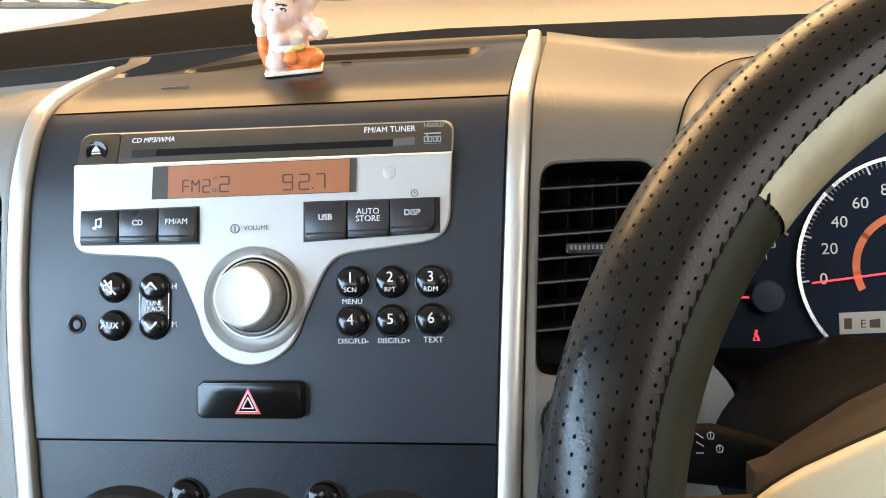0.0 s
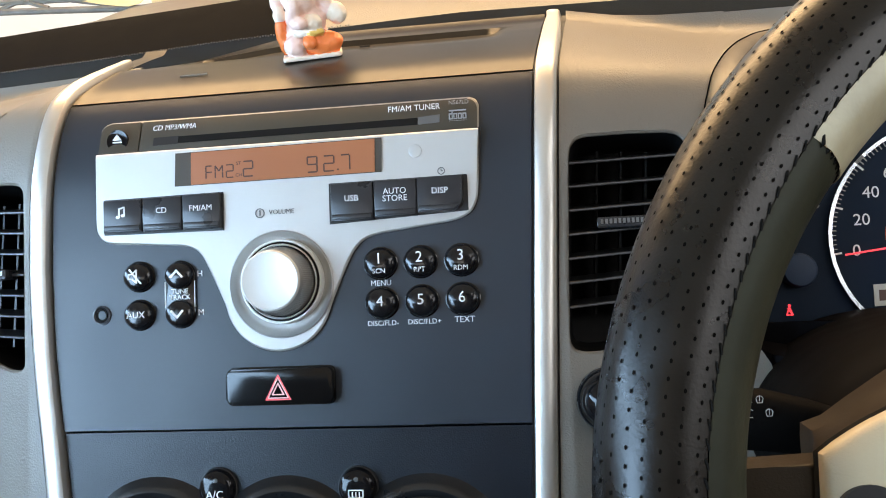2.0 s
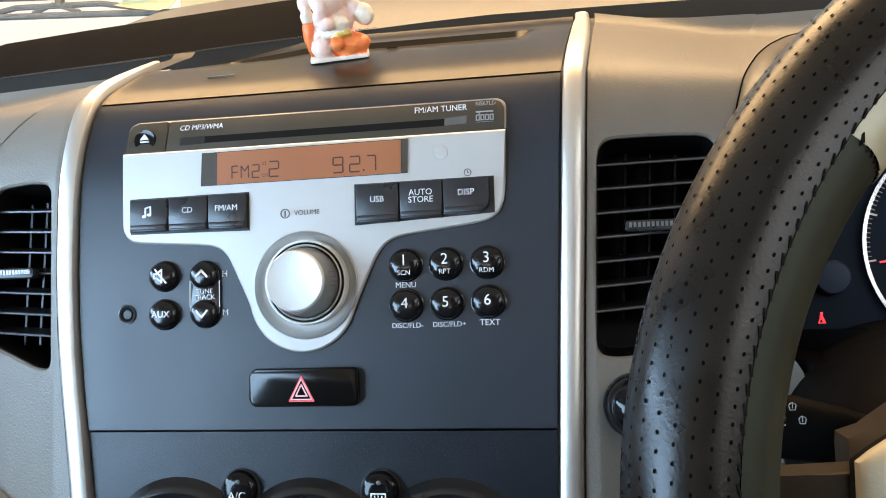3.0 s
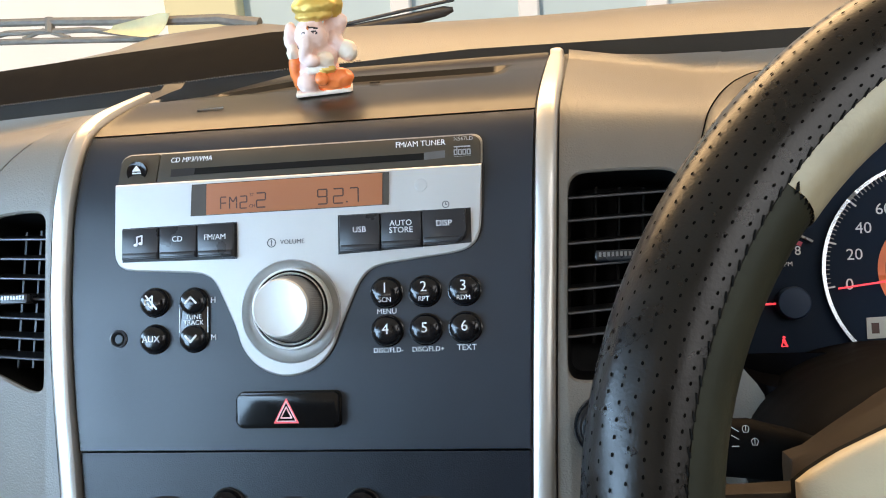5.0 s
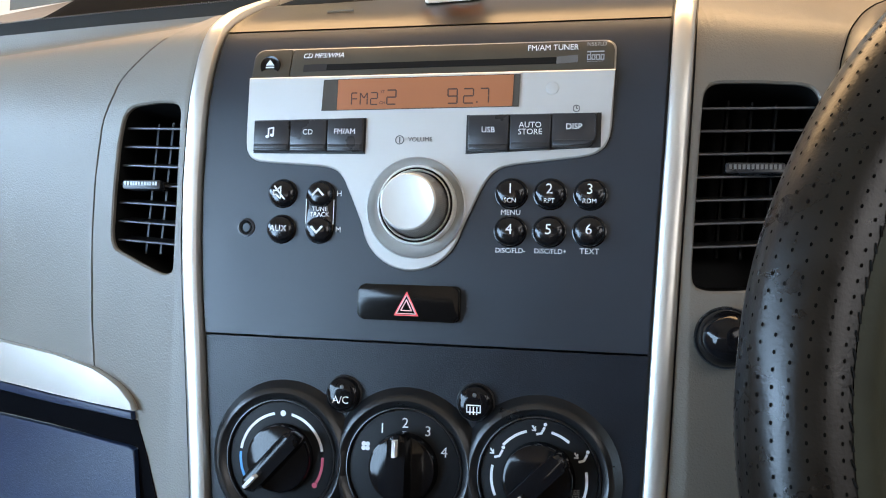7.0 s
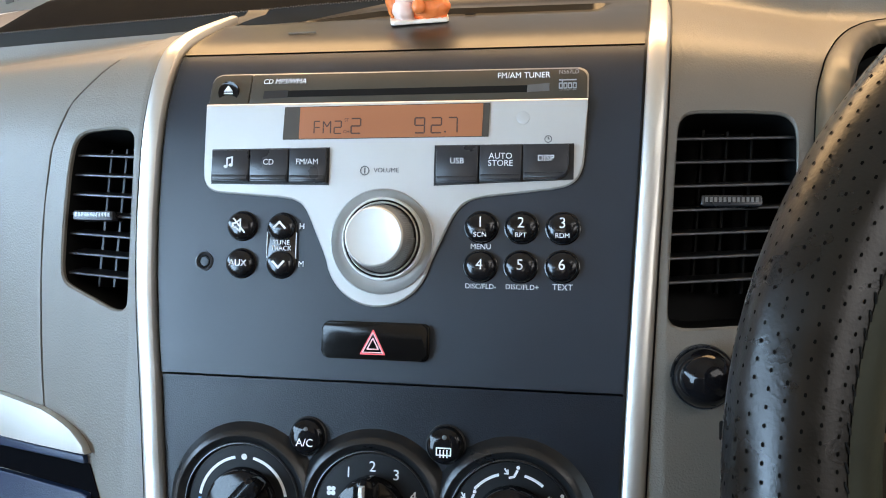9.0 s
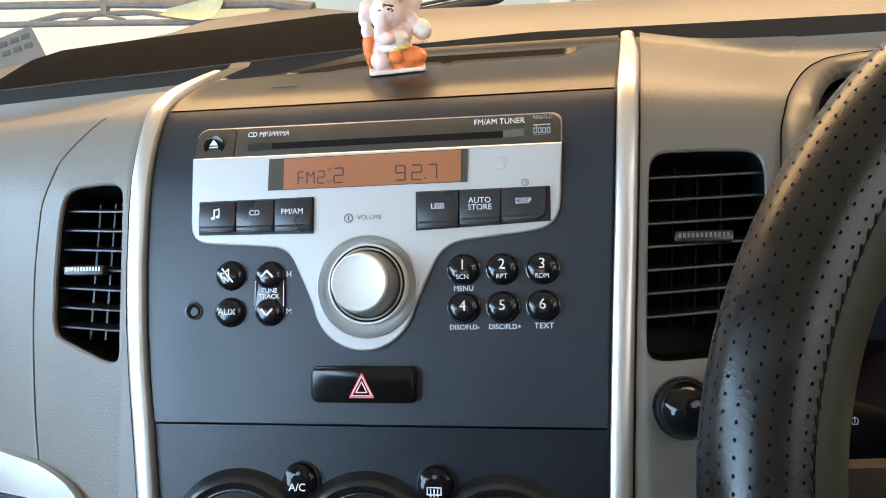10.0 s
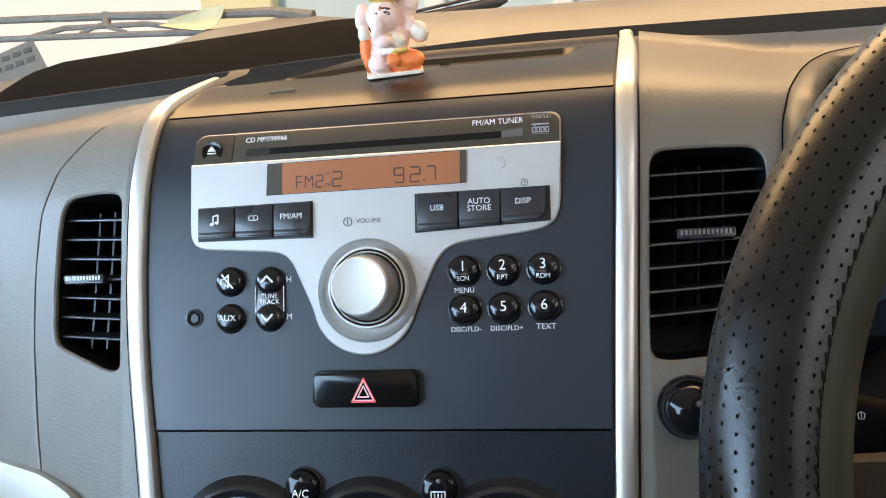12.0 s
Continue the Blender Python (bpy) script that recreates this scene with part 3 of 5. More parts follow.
plate += [(0.0360, 0.0600), (0.0392, 0.0650), (0.0430, 0.0688), (0.0490, 0.0712), (0.0880, 0.0757), (0.0945, 0.0782), (0.0980, 0.0828), (0.0995, 0.0900), (0.1005, 0.1190)]
plate = [plate[0]] + soften(plate, 0.0035)[4:-4] + [plate[-1]]
part("faceplate_gap", prism([(0.003 + (x - 0.003) * 1.009, 0.075 + (z - 0.075) * 1.012) for x, z in plate], -0.0004, 0.001), BLACK, radio, "thin dark gap", smooth=False)


def holed_plate(outer, hole, y0, y1, bevel):
    """A plate with a rounded front edge and an opening through it."""
    bm = bmesh.new()
    n = len(outer)
    inner = []
    for i in range(n):
        a, b = Vector(outer[i - 1]), Vector(outer[(i + 1) % n])
        d = (b - a).normalized()
        inner.append((outer[i][0] - d.y * bevel, outer[i][1] + d.x * bevel))
    loops = [[bm.verts.new((x, y, z)) for x, z in line] for line, y in ((inner, y0), (outer, y0 + bevel), (outer, y1))]
    bore = [[bm.verts.new((x, y, z)) for x, z in hole] for y in (y0, y1)]
    for a, b in (loops[:2], loops[1:], bore):
        for i in range(len(a)):
            j = (i + 1) % len(a)
            bm.faces.new((a[i], a[j], b[j], b[i]))
    rim = [bm.edges.get((l[i], l[(i + 1) % len(l)])) for l in (loops[0], bore[0]) for i in range(len(l))]
    bmesh.ops.triangle_fill(bm, use_beauty=True, use_dissolve=False, edges=rim)
    return bm


KX, KZ = 0.0026, 0.0505
part("faceplate", holed_plate(plate, oval(KX - 0.0007, KZ - 0.0012, 0.0257, n=64), -0.0022, 0.001, 0.0008), PLATE, radio, "silver painted faceplate")
strip_out = rounded(-0.0715, 0.1190, 0.0998, 0.1354, (0.0050, 0.0006, 0.0006, 0.0006))
strip_bm = prism([(x, z - 0.0004) for x, z in strip_out], -0.0026, 0.008, 0.0005)
for v in strip_bm.verts:
    v.co.y += depth(v.co.z)
rim_bm = prism(rounded(-0.0942, 0.1183, 0.1006, 0.1361, (0.0054, 0.0050, 0.0005, 0.0005)), -0.0012, 0.008, 0.0004)
for v in rim_bm.verts:
    v.co.y += depth(v.co.z)
part("panel_rim", rim_bm, BOWL, radio, "thin grey rim round the player panel")
strip = part("player_panel", strip_bm, STRIP, radio, "dark bronze grey disc player panel")
bm = prism(rounded(-0.0934, 0.1187, -0.0722, 0.1352, (0.0005, 0.0046, 0.0005, 0.0005)), -0.0026, 0.008, 0.0006)
for v in bm.verts:
    v.co.y += depth(v.co.z)
eject = part("eject_key", bm, STRIP, radio, "dark grey eject key")


def strip_y(z):
    """The player panel's flat front."""
    return -0.0026 + depth(0.1186) + (z - 0.1186) / 0.0147 * (depth(0.1333) - depth(0.1186))


def on_strip(bm, lift):
    for v in bm.verts:
        v.co.y += strip_y(v.co.z) - lift
    return bm


YS = strip_y(0.1255) - 0.0004
part("eject_dish", lathe(-0.0835, 0.1255, [(0.0058, YS + 0.001), (0.0056, YS - 0.0006), (0.0048, YS - 0.0004), (0.0025, YS - 0.0001)], 28), GLOSS, eject)
bm = prism([(-0.0858, 0.1258), (-0.0812, 0.1258), (-0.0835, 0.1288)], YS - 0.0010, YS)
prism([(-0.0858, 0.1244), (-0.0812, 0.1244), (-0.0812, 0.1251), (-0.0858, 0.1251)], YS - 0.0010, YS, bm=bm)
part("eject_mark", bm, PRINT, eject, smooth=False)
part("disc_slot", on_strip(prism([(-0.0510, 0.1223), (0.0712, 0.1230), (0.0712, 0.1266), (-0.0510, 0.1259)], 0.0, 0.001), 0.0003), SLOT, radio, "black disc slot", smooth=False)
# flat slot ends; dark left and lighter right put chamfer shading into colour
part("slot_chamfer", on_strip(prism([(-0.0642, 0.1216), (-0.0508, 0.1220), (-0.0508, 0.1262), (-0.0642, 0.1260)], 0.0, 0.001), 0.0002), BLACK, radio, smooth=False)
part("slot_chamfer", on_strip(prism([(0.0712, 0.1230), (0.0818, 0.1236), (0.0818, 0.1276), (0.0712, 0.1268)], 0.0, 0.001), 0.0002), GREYPLASTIC, radio, smooth=False)
lettering("CD MP3/WMA", -0.0655, 0.1310, strip_y(0.1310) - 0.0003, 0.0037, PRINT, radio, "LEFT", 0.25)
lettering("FM/AM TUNER", 0.0562, 0.1318, strip_y(0.1318) - 0.0003, 0.0040, PRINT, radio, "LEFT")
lettering("N567LD", 0.0910, 0.1332, strip_y(0.1332) - 0.0003, 0.0028, GREYPRINT, radio)
YD = strip_y(0.1258) - 0.0006
bm = bmesh.new()
for k in range(4):
    stroke([(0.0866 + 0.0022 * k, 0.1248), (0.0866 + 0.0022 * k, 0.1272), (0.0880 + 0.0022 * k, 0.1272), (0.0880 + 0.0022 * k, 0.1248), (0.0866 + 0.0022 * k, 0.1248)], 0.0005, YD, YD + 0.0005, bm)
stroke([(0.0880, 0.1248), (0.0880, 0.1284)], 0.0005, YD, YD + 0.0005, bm)
for z in (0.1288, 0.1236):
    stroke([(0.0866, z), (0.0946, z)], 0.0006, YD, YD + 0.0005, bm)
part("disc_logo", bm, GREYPRINT, radio, smooth=False)

# display
YL = -0.0026
frame_part = part("display_frame", prism([(-0.0512, 0.0998), (0.0535, 0.1007), (0.0540, 0.1172), (-0.0505, 0.1163)], YL - 0.0003, YL + 0.002), LCDFRAME, radio, "dark display surround", smooth=False)
screen = part("display", prism([(-0.0425, 0.1001), (0.0503, 0.1009), (0.0507, 0.1168), (-0.0422, 0.1160)], YL - 0.0007, YL + 0.001), LCD, radio, "amber backlit display", smooth=False)
SEGS = {"a": ((0, 1), (1, 1)), "b": ((1, 1), (1, .5)), "c": ((1, .5), (1, 0)), "d": ((0, 0), (1, 0)), "e": ((0, 0), (0, .5)), "f": ((0, .5), (0, 1)), "g": ((0, .5), (1, .5)), "h": ((0, 1), (.5, .55)), "i": ((.5, .55), (1, 1))}
DIGITS = {"F": "aefg", "M": "efbchi", "2": "abged", "9": "abcdfg", "7": "abc"}


def digit(ch, x, z, w, h, line):
    for s in DIGITS[ch]:
        (x0, z0), (x1, z1) = SEGS[s]
        a, b = Vector((x + w * x0, z + h * z0)), Vector((x + w * x1, z + h * z1))
        d = (b - a).normalized() * line * 0.45
        part("segment", stroke([tuple(a + d), tuple(b - d)], line, YL - 0.0009, YL - 0.0006), SEGMENT, screen, smooth=False)


for ch, x, w, h, line in (("F", -0.0345, 0.0031, 0.0062, 0.0006), ("M", -0.0297, 0.0038, 0.0062, 0.0006), ("2", -0.0240, 0.0036, 0.0062, 0.0006), ("2", -0.0152, 0.0048, 0.0074, 0.0007), ("9", 0.0172, 0.0048, 0.0074, 0.0007), ("2", 0.0254, 0.0050, 0.0074, 0.0007), ("7", 0.0340, 0.0042, 0.0074, 0.0007)):
    digit(ch, x, 0.1026, w, h, line)
part("decimal_point", prism([(0.0319, 0.1027), (0.0327, 0.1027), (0.0327, 0.1035), (0.0319, 0.1035)], YL - 0.0009, YL - 0.0006), SEGMENT, screen, smooth=False)
lettering("ST", -0.0176, 0.1092, YL - 0.0009, 0.0023, SEGMENT, screen)
lettering("CH", -0.0176, 0.1034, YL - 0.0009, 0.0023, SEGMENT, screen)
part("sensor", lathe(0.0700, 0.1098, [(0.0032, -0.0015), (0.0032, -0.0026), (0.0024, -0.0028)], 24), SENSOR, radio, "pale round sensor window")

# function keys
YK = -0.0052


def key(x0, z0, x1, z1, words, size, r=0.0006, z0r=None):
    pts = [(x0, z0), (x1, z0 if z0r is None else z0r), (x1, z1), (x0, z1)] if not isinstance(r, tuple) else rounded(x0, z0, x1, z1, r, 5)
    k = part("key", prism(pts, YK, 0.0, 0.0006), KEY, radio, "black rectangular key")
    part("key_lip", prism([(x0 + 0.0006, z0 + 0.0009), (x1 - 0.0006, z0 + 0.0009), (x1 - 0.0006, z0 + 0.0034), (x0 + 0.0006, z0 + 0.0034)] if not isinstance(r, tuple) else [(x0 + 0.0006, z0 + 0.0009), (x1 - 0.004, z0 + 0.0009), (x1 - 0.0012, z0 + 0.0034), (x0 + 0.0006, z0 + 0.0034)], YK - 0.0007, YK + 0.001, 0.0004), KEY, k)
    if words:
        lettering(words, (x0 + x1) / 2, (z0 + z1) / 2 + 0.0016, YK - 0.0003, size * 0.86, PRINT, k)
    return k


part("key_well", prism([(-0.0890, 0.0773), (-0.0262, 0.0768), (-0.0262, 0.0958), (-0.0890, 0.0950)], -0.0026, 0.0), BLACK, radio, smooth=False)
note = key(-0.0882, 0.0782, -0.0680, 0.0943, "", 0)
NX = -0.0784
bm = stroke([(NX - 0.0011, 0.0858), (NX - 0.0011, 0.0899), (NX + 0.0016, 0.0906), (NX + 0.0016, 0.0865)], 0.0007, YK - 0.0004, YK)
prism(oval(NX - 0.0018, 0.0858, 0.0011, 0.0008, 12), YK - 0.0004, YK, bm=bm)
prism(oval(NX + 0.0009, 0.0865, 0.0011, 0.0008, 12), YK - 0.0004, YK, bm=bm)
part("note_mark", bm, PRINT, note, smooth=False)
key(-0.0675, 0.0781, -0.0471, 0.0946, "CD", 0.0047)
key(-0.0466, 0.0780, -0.0272, 0.0950, "FM/AM", 0.0047)
part("key_well", prism([(0.0272, 0.0768), (0.0945, 0.0800), (0.0945, 0.0972), (0.0272, 0.0966)], -0.0026, 0.0), BLACK, radio, smooth=False)
key(0.0286, 0.0777, 0.0492, 0.0960, "USB", 0.0047)
key(0.0498, 0.0787, 0.0702, 0.0962, "AUTO\nSTORE", 0.0047)
key(0.0708, 0.0798, 0.0922, 0.0965, "DISP", 0.0047, (0.0005, 0.0005, 0.0005, 0.006))
lettering("VOLUME", 0.0032, 0.0843, -0.0024, 0.0033, DARKPRINT, radio)
bm = arc_band(-0.0078, 0.0842, 0.0019, 0.0024, 0, 360, -0.0025, -0.002)
stroke([(-0.0078, 0.0829), (-0.0078, 0.0855)], 0.0006, -0.0025, -0.002, bm)
part("power_mark", bm, DARKPRINT, radio, smooth=False)
bm = arc_band(0.0822, 0.0994, 0.0014, 0.0018, 0, 360, -0.0025, -0.002)
stroke([(0.0822, 0.1004), (0.0822, 0.0994), (0.0829, 0.0994)], 0.0004, -0.0025, -0.002, bm)
part("clock_mark", bm, DARKPRINT, radio, smooth=False)

# volume knob in its bowl
part("knob_bowl", lathe(KX - 0.0007, KZ - 0.0012, [(0.0262, -0.0020), (0.0261, -0.0028), (0.0256, -0.0030), (0.0250, -0.0024), (0.0236, -0.0010), (0.0220, -0.0006), (0.0190, -0.0006)], 72), BOWL, radio, "brushed grey dished ring")
knob = part("volume_knob", lathe(KX, KZ, [(0.0206, -0.0004), (0.0204, -0.0042), (0.0200, -0.0048), (0.0194, -0.0048), (0.0191, -0.0040)], 72, cap=False), CAP, radio, "round silver volume knob")
part("knob_groove", lathe(KX, KZ, [(0.0192, -0.0042), (0.0189, -0.0050), (0.0183, -0.0050), (0.0180, -0.0034)], 72, cap=False), GLOSS, knob, "black ring")
part("knob_ring", lathe(KX, KZ, [(0.0182, -0.0034), (0.0181, -0.0056), (0.0178, -0.0059), (0.0174, -0.0054), (0.0173, -0.0004)], 72, cap=False), CAP, knob, "thin bright ring")
part("knob_gap", lathe(KX, KZ, [(0.0175, -0.0022), (0.0155, -0.0022)], 72, cap=False), BLACK, knob, "black gap")
part("knob_sleeve", lathe(KX, KZ, [(0.0164, -0.0004), (0.0162, -0.0075), (0.0148, -0.0160), (0.0141, -0.0188)], 90), BOWL, knob, "ribbed grey knob sleeve")
bm = bmesh.new()
for i in range(100):
    a = 2 * math.pi * i / 100
    c, s = math.cos(a), math.sin(a)
    tube([(KX + r * c, y, KZ + r * s) for r, y in ((0.0163, -0.002), (0.0162, -0.0075), (0.0148, -0.0158))], 0.00026, 4, bm)
part("knob_ribs", bm, BOWL, knob, smooth=False, kind="stuff")
part("knob_cap", lathe(KX, KZ, [(0.0142, -0.0184), (0.0142, -0.0196), (0.0139, -0.0201), (0.0133, -0.0204), (0.0124, -0.0202), (0.0105, -0.0198), (0.0080, -0.0195), (0.0050, -0.0193), (0.0025, -0.0192), (0.0006, -0.0192)], 64), CAP, knob, "bright dished knob cap")


# round rubber keys
def round_key(x, z, r=0.0079, squash=0.95):
    bm = lathe(x, 0, [(r * 1.06, 0.001), (r * 1.06, -0.0004), (r, -0.0006), (r * 0.985, -0.0020), (r * 0.93, -0.0032), (r * 0.8, -0.0041), (r * 0.55, -0.0047), (r * 0.25, -0.0050)], 40)
    for v in bm.verts:
        v.co.z = z + v.co.z * squash
    return part("round_key", bm, DOME, radio, "domed gloss black round key")


for n, (x, z) in enumerate(((0.0510, 0.0570), (0.0704, 0.0570), (0.0900, 0.0570), (0.0510, 0.0382), (0.0704, 0.0384), (0.0900, 0.0388))):
    k = round_key(x, z)
    lettering(str(n + 1), x, z + (0.0020 if n < 3 else 0.0006), -0.0052, 0.0072, PRINT, k)
    if n < 3:
        lettering(("SCN", "RPT", "RDM")[n], x, z - 0.0038, -0.00505, 0.0033, PRINT, k)
lettering("MENU", 0.0508, 0.0476, -0.0002, 0.0037, PRINT, radio)
lettering("DISC/FLD-", 0.0512, 0.0285, -0.0002, 0.0034, PRINT, radio)
lettering("DISC/FLD+", 0.0712, 0.0286, -0.0002, 0.0034, PRINT, radio)
lettering("TEXT", 0.0903, 0.0290, -0.0002, 0.0040, PRINT, radio)
mute = round_key(-0.0718, 0.0560, 0.0077)
bm = stroke([(-0.0752, 0.0549), (-0.0736, 0.0549), (-0.0712, 0.0528), (-0.0712, 0.0592), (-0.0736, 0.0571), (-0.0752, 0.0571), (-0.0752, 0.0549)], 0.0007, -0.0052, -0.0045)
stroke([(-0.0748, 0.0594), (-0.0690, 0.0526)], 0.0008, -0.0052, -0.0045, bm)
part("mute_mark", bm, PRINT, mute, smooth=False)
aux = round_key(-0.0718, 0.0370, 0.0077)
lettering("AUX", -0.0718, 0.0370, -0.0052, 0.0046, PRINT, aux)
rocker = part("rocker_plate", prism(rounded(-0.0582, 0.0300, -0.0424, 0.0630, 0.0076, 8), -0.0012, 0.001, 0.0006), DOME, radio, "black tune rocker plate")
for x in (-0.0580, -0.0426):
    part("rocker_line", prism([(x - 0.0002, 0.0400), (x + 0.0002, 0.0400), (x + 0.0002, 0.0530), (x - 0.0002, 0.0530)], -0.0014, 0.0), PRINT, radio, smooth=False)
up, down = round_key(-0.0503, 0.0558, 0.0073), round_key(-0.0503, 0.0370, 0.0073)
part("up_mark", stroke([(-0.0532, 0.0550), (-0.0503, 0.0580), (-0.0474, 0.0550)], 0.0010, -0.0053, -0.0046), PRINT, up, smooth=False)
part("down_mark", stroke([(-0.0532, 0.0384), (-0.0503, 0.0352), (-0.0474, 0.0384)], 0.0010, -0.0053, -0.0046), PRINT, down, smooth=False)
lettering("TUNE\nTRACK", -0.0503, 0.0464, -0.0015, 0.0034, PRINT, radio)
lettering("H", -0.0402, 0.0562, -0.0002, 0.0042, PRINT, radio)
lettering("M", -0.0400, 0.0372, -0.0002, 0.0042, PRINT, radio)
socket = thing("aux_socket", (-0.0915, 0.0, 0.0372), "small round black audio socket", "socket")
part("rim", lathe(-0.0915, 0.0372, [(0.0050, 0.0005), (0.0049, -0.0006), (0.0040, -0.0008), (0.0034, -0.0002), (0.0032, 0.0)], 32, cap=False), KEY, socket)
part("bore", lathe(-0.0915, 0.0372, [(0.0033, -0.0002), (0.0030, -0.0006), (0.0023, -0.0004), (0.0020, 0.003)], 32), SLOT, socket)

# hazard switch
hazard = thing("hazard_switch", (0.001, 0.0, 0.0005), "gloss black hazard switch with a red outlined triangle", "switch")
hazard.matrix_world = TIP @ pose(0.0018, 0.0, 0.0)
part("bezel", prism(rounded(-0.0266, -0.0086, 0.0272, 0.0098, 0.0032), -0.0014, 0.001, 0.0008), HAZARD, hazard)
cap_bm = prism(rounded(-0.0261, -0.0081, 0.0267, 0.0093, 0.0028), -0.0048, 0.0, 0.0012, segs=4)
button = part("button", cap_bm, HAZARD, hazard)


def triangle(cx, cz, r, w, y, material):
    pts = [(cx, cz + r), (cx - r * 0.90, cz - r * 0.72), (cx + r * 0.90, cz - r * 0.72), (cx, cz + r)]
    part("triangle", stroke(pts, w, y, y + 0.0005), material, button, smooth=False)


triangle(0.0000, -0.0008, 0.0067, 0.0006, -0.0050, REDLINE)
triangle(0.0000, -0.0008, 0.0056, 0.0005, -0.0052, REDWHITE)
triangle(0.0000, -0.0010, 0.0031, 0.0006, -0.0052, REDWHITE)

# ---- heater controls ----
heater = thing("heater_panel", (0.002, 0.0, -0.083), "three black heater dials in raised round hoods", "heater controls")
DIALS = ((-0.0643, -0.0828), (0.0020, -0.0828), (0.0700, -0.0825))
for cx, cz in DIALS:
    part("hood", lathe(cx, cz, [(0.0405, 0.0012), (0.0390, -0.0003), (0.0370, -0.0030), (0.0353, -0.0050), (0.0338, -0.0056), (0.0325, -0.0052), (0.0310, -0.0037), (0.0304, -0.0033), (0.0301, -0.0042), (0.0296, -0.0043), (0.0292, -0.0036), (0.0289, -0.0005)], 72, cap=False), RIDGE, heater)
    part("dial_face", lathe(cx, cz, [(0.0291, 0.0), (0.0288, -0.0022), (0.0280, -0.0024)], 64), DIALBLACK, heater)


def dial_knob(cx, cz, angle):
    a = radians(angle)
    k = part("dial_knob", lathe(cx, cz, [(0.0180, -0.001), (0.0176, -0.0060), (0.0168, -0.0078), (0.0155, -0.0084)], 48), GLOSS, heater, "gloss black round knob")
    g = prism(rounded(-0.0190, -0.0046, 0.0190, 0.0046, (0.0035, 0.0035, 0.0035, 0.0035), 5), -0.0225, -0.006, 0.0026, segs=3)
    for v in g.verts:
        if v.co.y < -0.01 and abs(v.co.x) > 0.012:
            v.co.y += 0.004
    bmesh.ops.rotate(g, verts=g.verts, cent=(0, 0, 0), matrix=Matrix.Rotation(-a, 3, "Y"))
    bmesh.ops.translate(g, verts=g.verts, vec=(cx, 0, cz))
    grip = part("grip", g, GLOSS, k)
    m = prism([(0.0085, -0.0009), (0.0165, -0.0009), (0.0165, 0.0009), (0.0085, 0.0009)], -0.0230, -0.0180)
    bmesh.ops.rotate(m, verts=m.verts, cent=(0, 0, 0), matrix=Matrix.Rotation(-a, 3, "Y"))
    bmesh.ops.translate(m, verts=m.verts, vec=(cx, 0, cz))
    part("pointer", m, PRINT, k, smooth=False)


dial_knob(*DIALS[0], 228)
dial_knob(*DIALS[1], 90)
dial_knob(*DIALS[2], 225)
YM = -0.0026
for a0, a1, m in ((12, 78, PRINT), (102, 172, PRINT), (176, 214, BLUEMARK), (-30, 4, REDMARK)):
    part("scale_arc", arc_band(*DIALS[0], 0.0222, 0.0236, a0, a1, YM, YM + 0.0005), m, heater, smooth=False)
for ang, m in ((218, BLUEMARK), (-34, REDMARK)):
    part("scale_dot", prism(oval(DIALS[0][0] + 0.0229 * math.cos(radians(ang)), DIALS[0][1] + 0.0229 * math.sin(radians(ang)), 0.0014, n=16), YM, YM + 0.0005), m, heater, smooth=False)
part("scale_dot", prism(oval(DIALS[0][0], DIALS[0][1] + 0.0229, 0.0015, n=20), YM, YM + 0.0005), PRINT, heater, smooth=False)
for words, ang in (("1", 122), ("2", 90), ("3", 58), ("4", 24)):
    lettering(words, DIALS[1][0] + 0.0226 * math.cos(radians(ang)), DIALS[1][1] + 0.0222 * math.sin(radians(ang)), YM, 0.0072, PRINT, heater)
bm = bmesh.new()
fx, fz = DIALS[1][0] - 0.0205, DIALS[1][1] + 0.0095
for k in range(4):
    a = radians(45 + 90 * k)
    prism(oval(fx + 0.0015 * math.cos(a), fz + 0.0015 * math.sin(a), 0.0012, 0.0012, 10), YM, YM + 0.0005, bm=bm)
part("fan_mark", bm, PRINT, heater, smooth=False)
for a0, a1 in ((52, 76), (106, 140), (168, 205), (-25, 12)):
    part("scale_arc", arc_band(*DIALS[2], 0.0226, 0.0239, a0, a1, YM, YM + 0.0005), PRINT, heater, smooth=False)
for ang in (91, 152, 30):
    px, pz = DIALS[2][0] + 0.0235 * math.cos(radians(ang)), DIALS[2][1] + 0.0235 * math.sin(radians(ang))
    bm = stroke([(px - 0.001, pz - 0.0022), (px + 0.0012, pz - 0.0016), (px + 0.0026, pz + 0.0012)], 0.0011, YM, YM + 0.0005)
    prism(oval(px + 0.0030, pz + 0.0027, 0.0009, n=10), YM, YM + 0.0005, bm=bm)
    stroke([(px - 0.0032, pz + 0.0018), (px - 0.0018, pz - 0.0004)], 0.0008, YM, YM + 0.0005, bm)
    stroke([(px - 0.0034, pz - 0.0004), (px - 0.0017, pz - 0.0005), (px - 0.0018, pz + 0.0014)], 0.0006, YM, YM + 0.0005, bm)
    part("air_flow_mark", bm, PRINT, heater, smooth=False)


lettering("USE\nWITH", DIALS[2][0] + 0.0172, DIALS[2][1] - 0.0066, YM, 0.0034, GREYPRINT, heater)


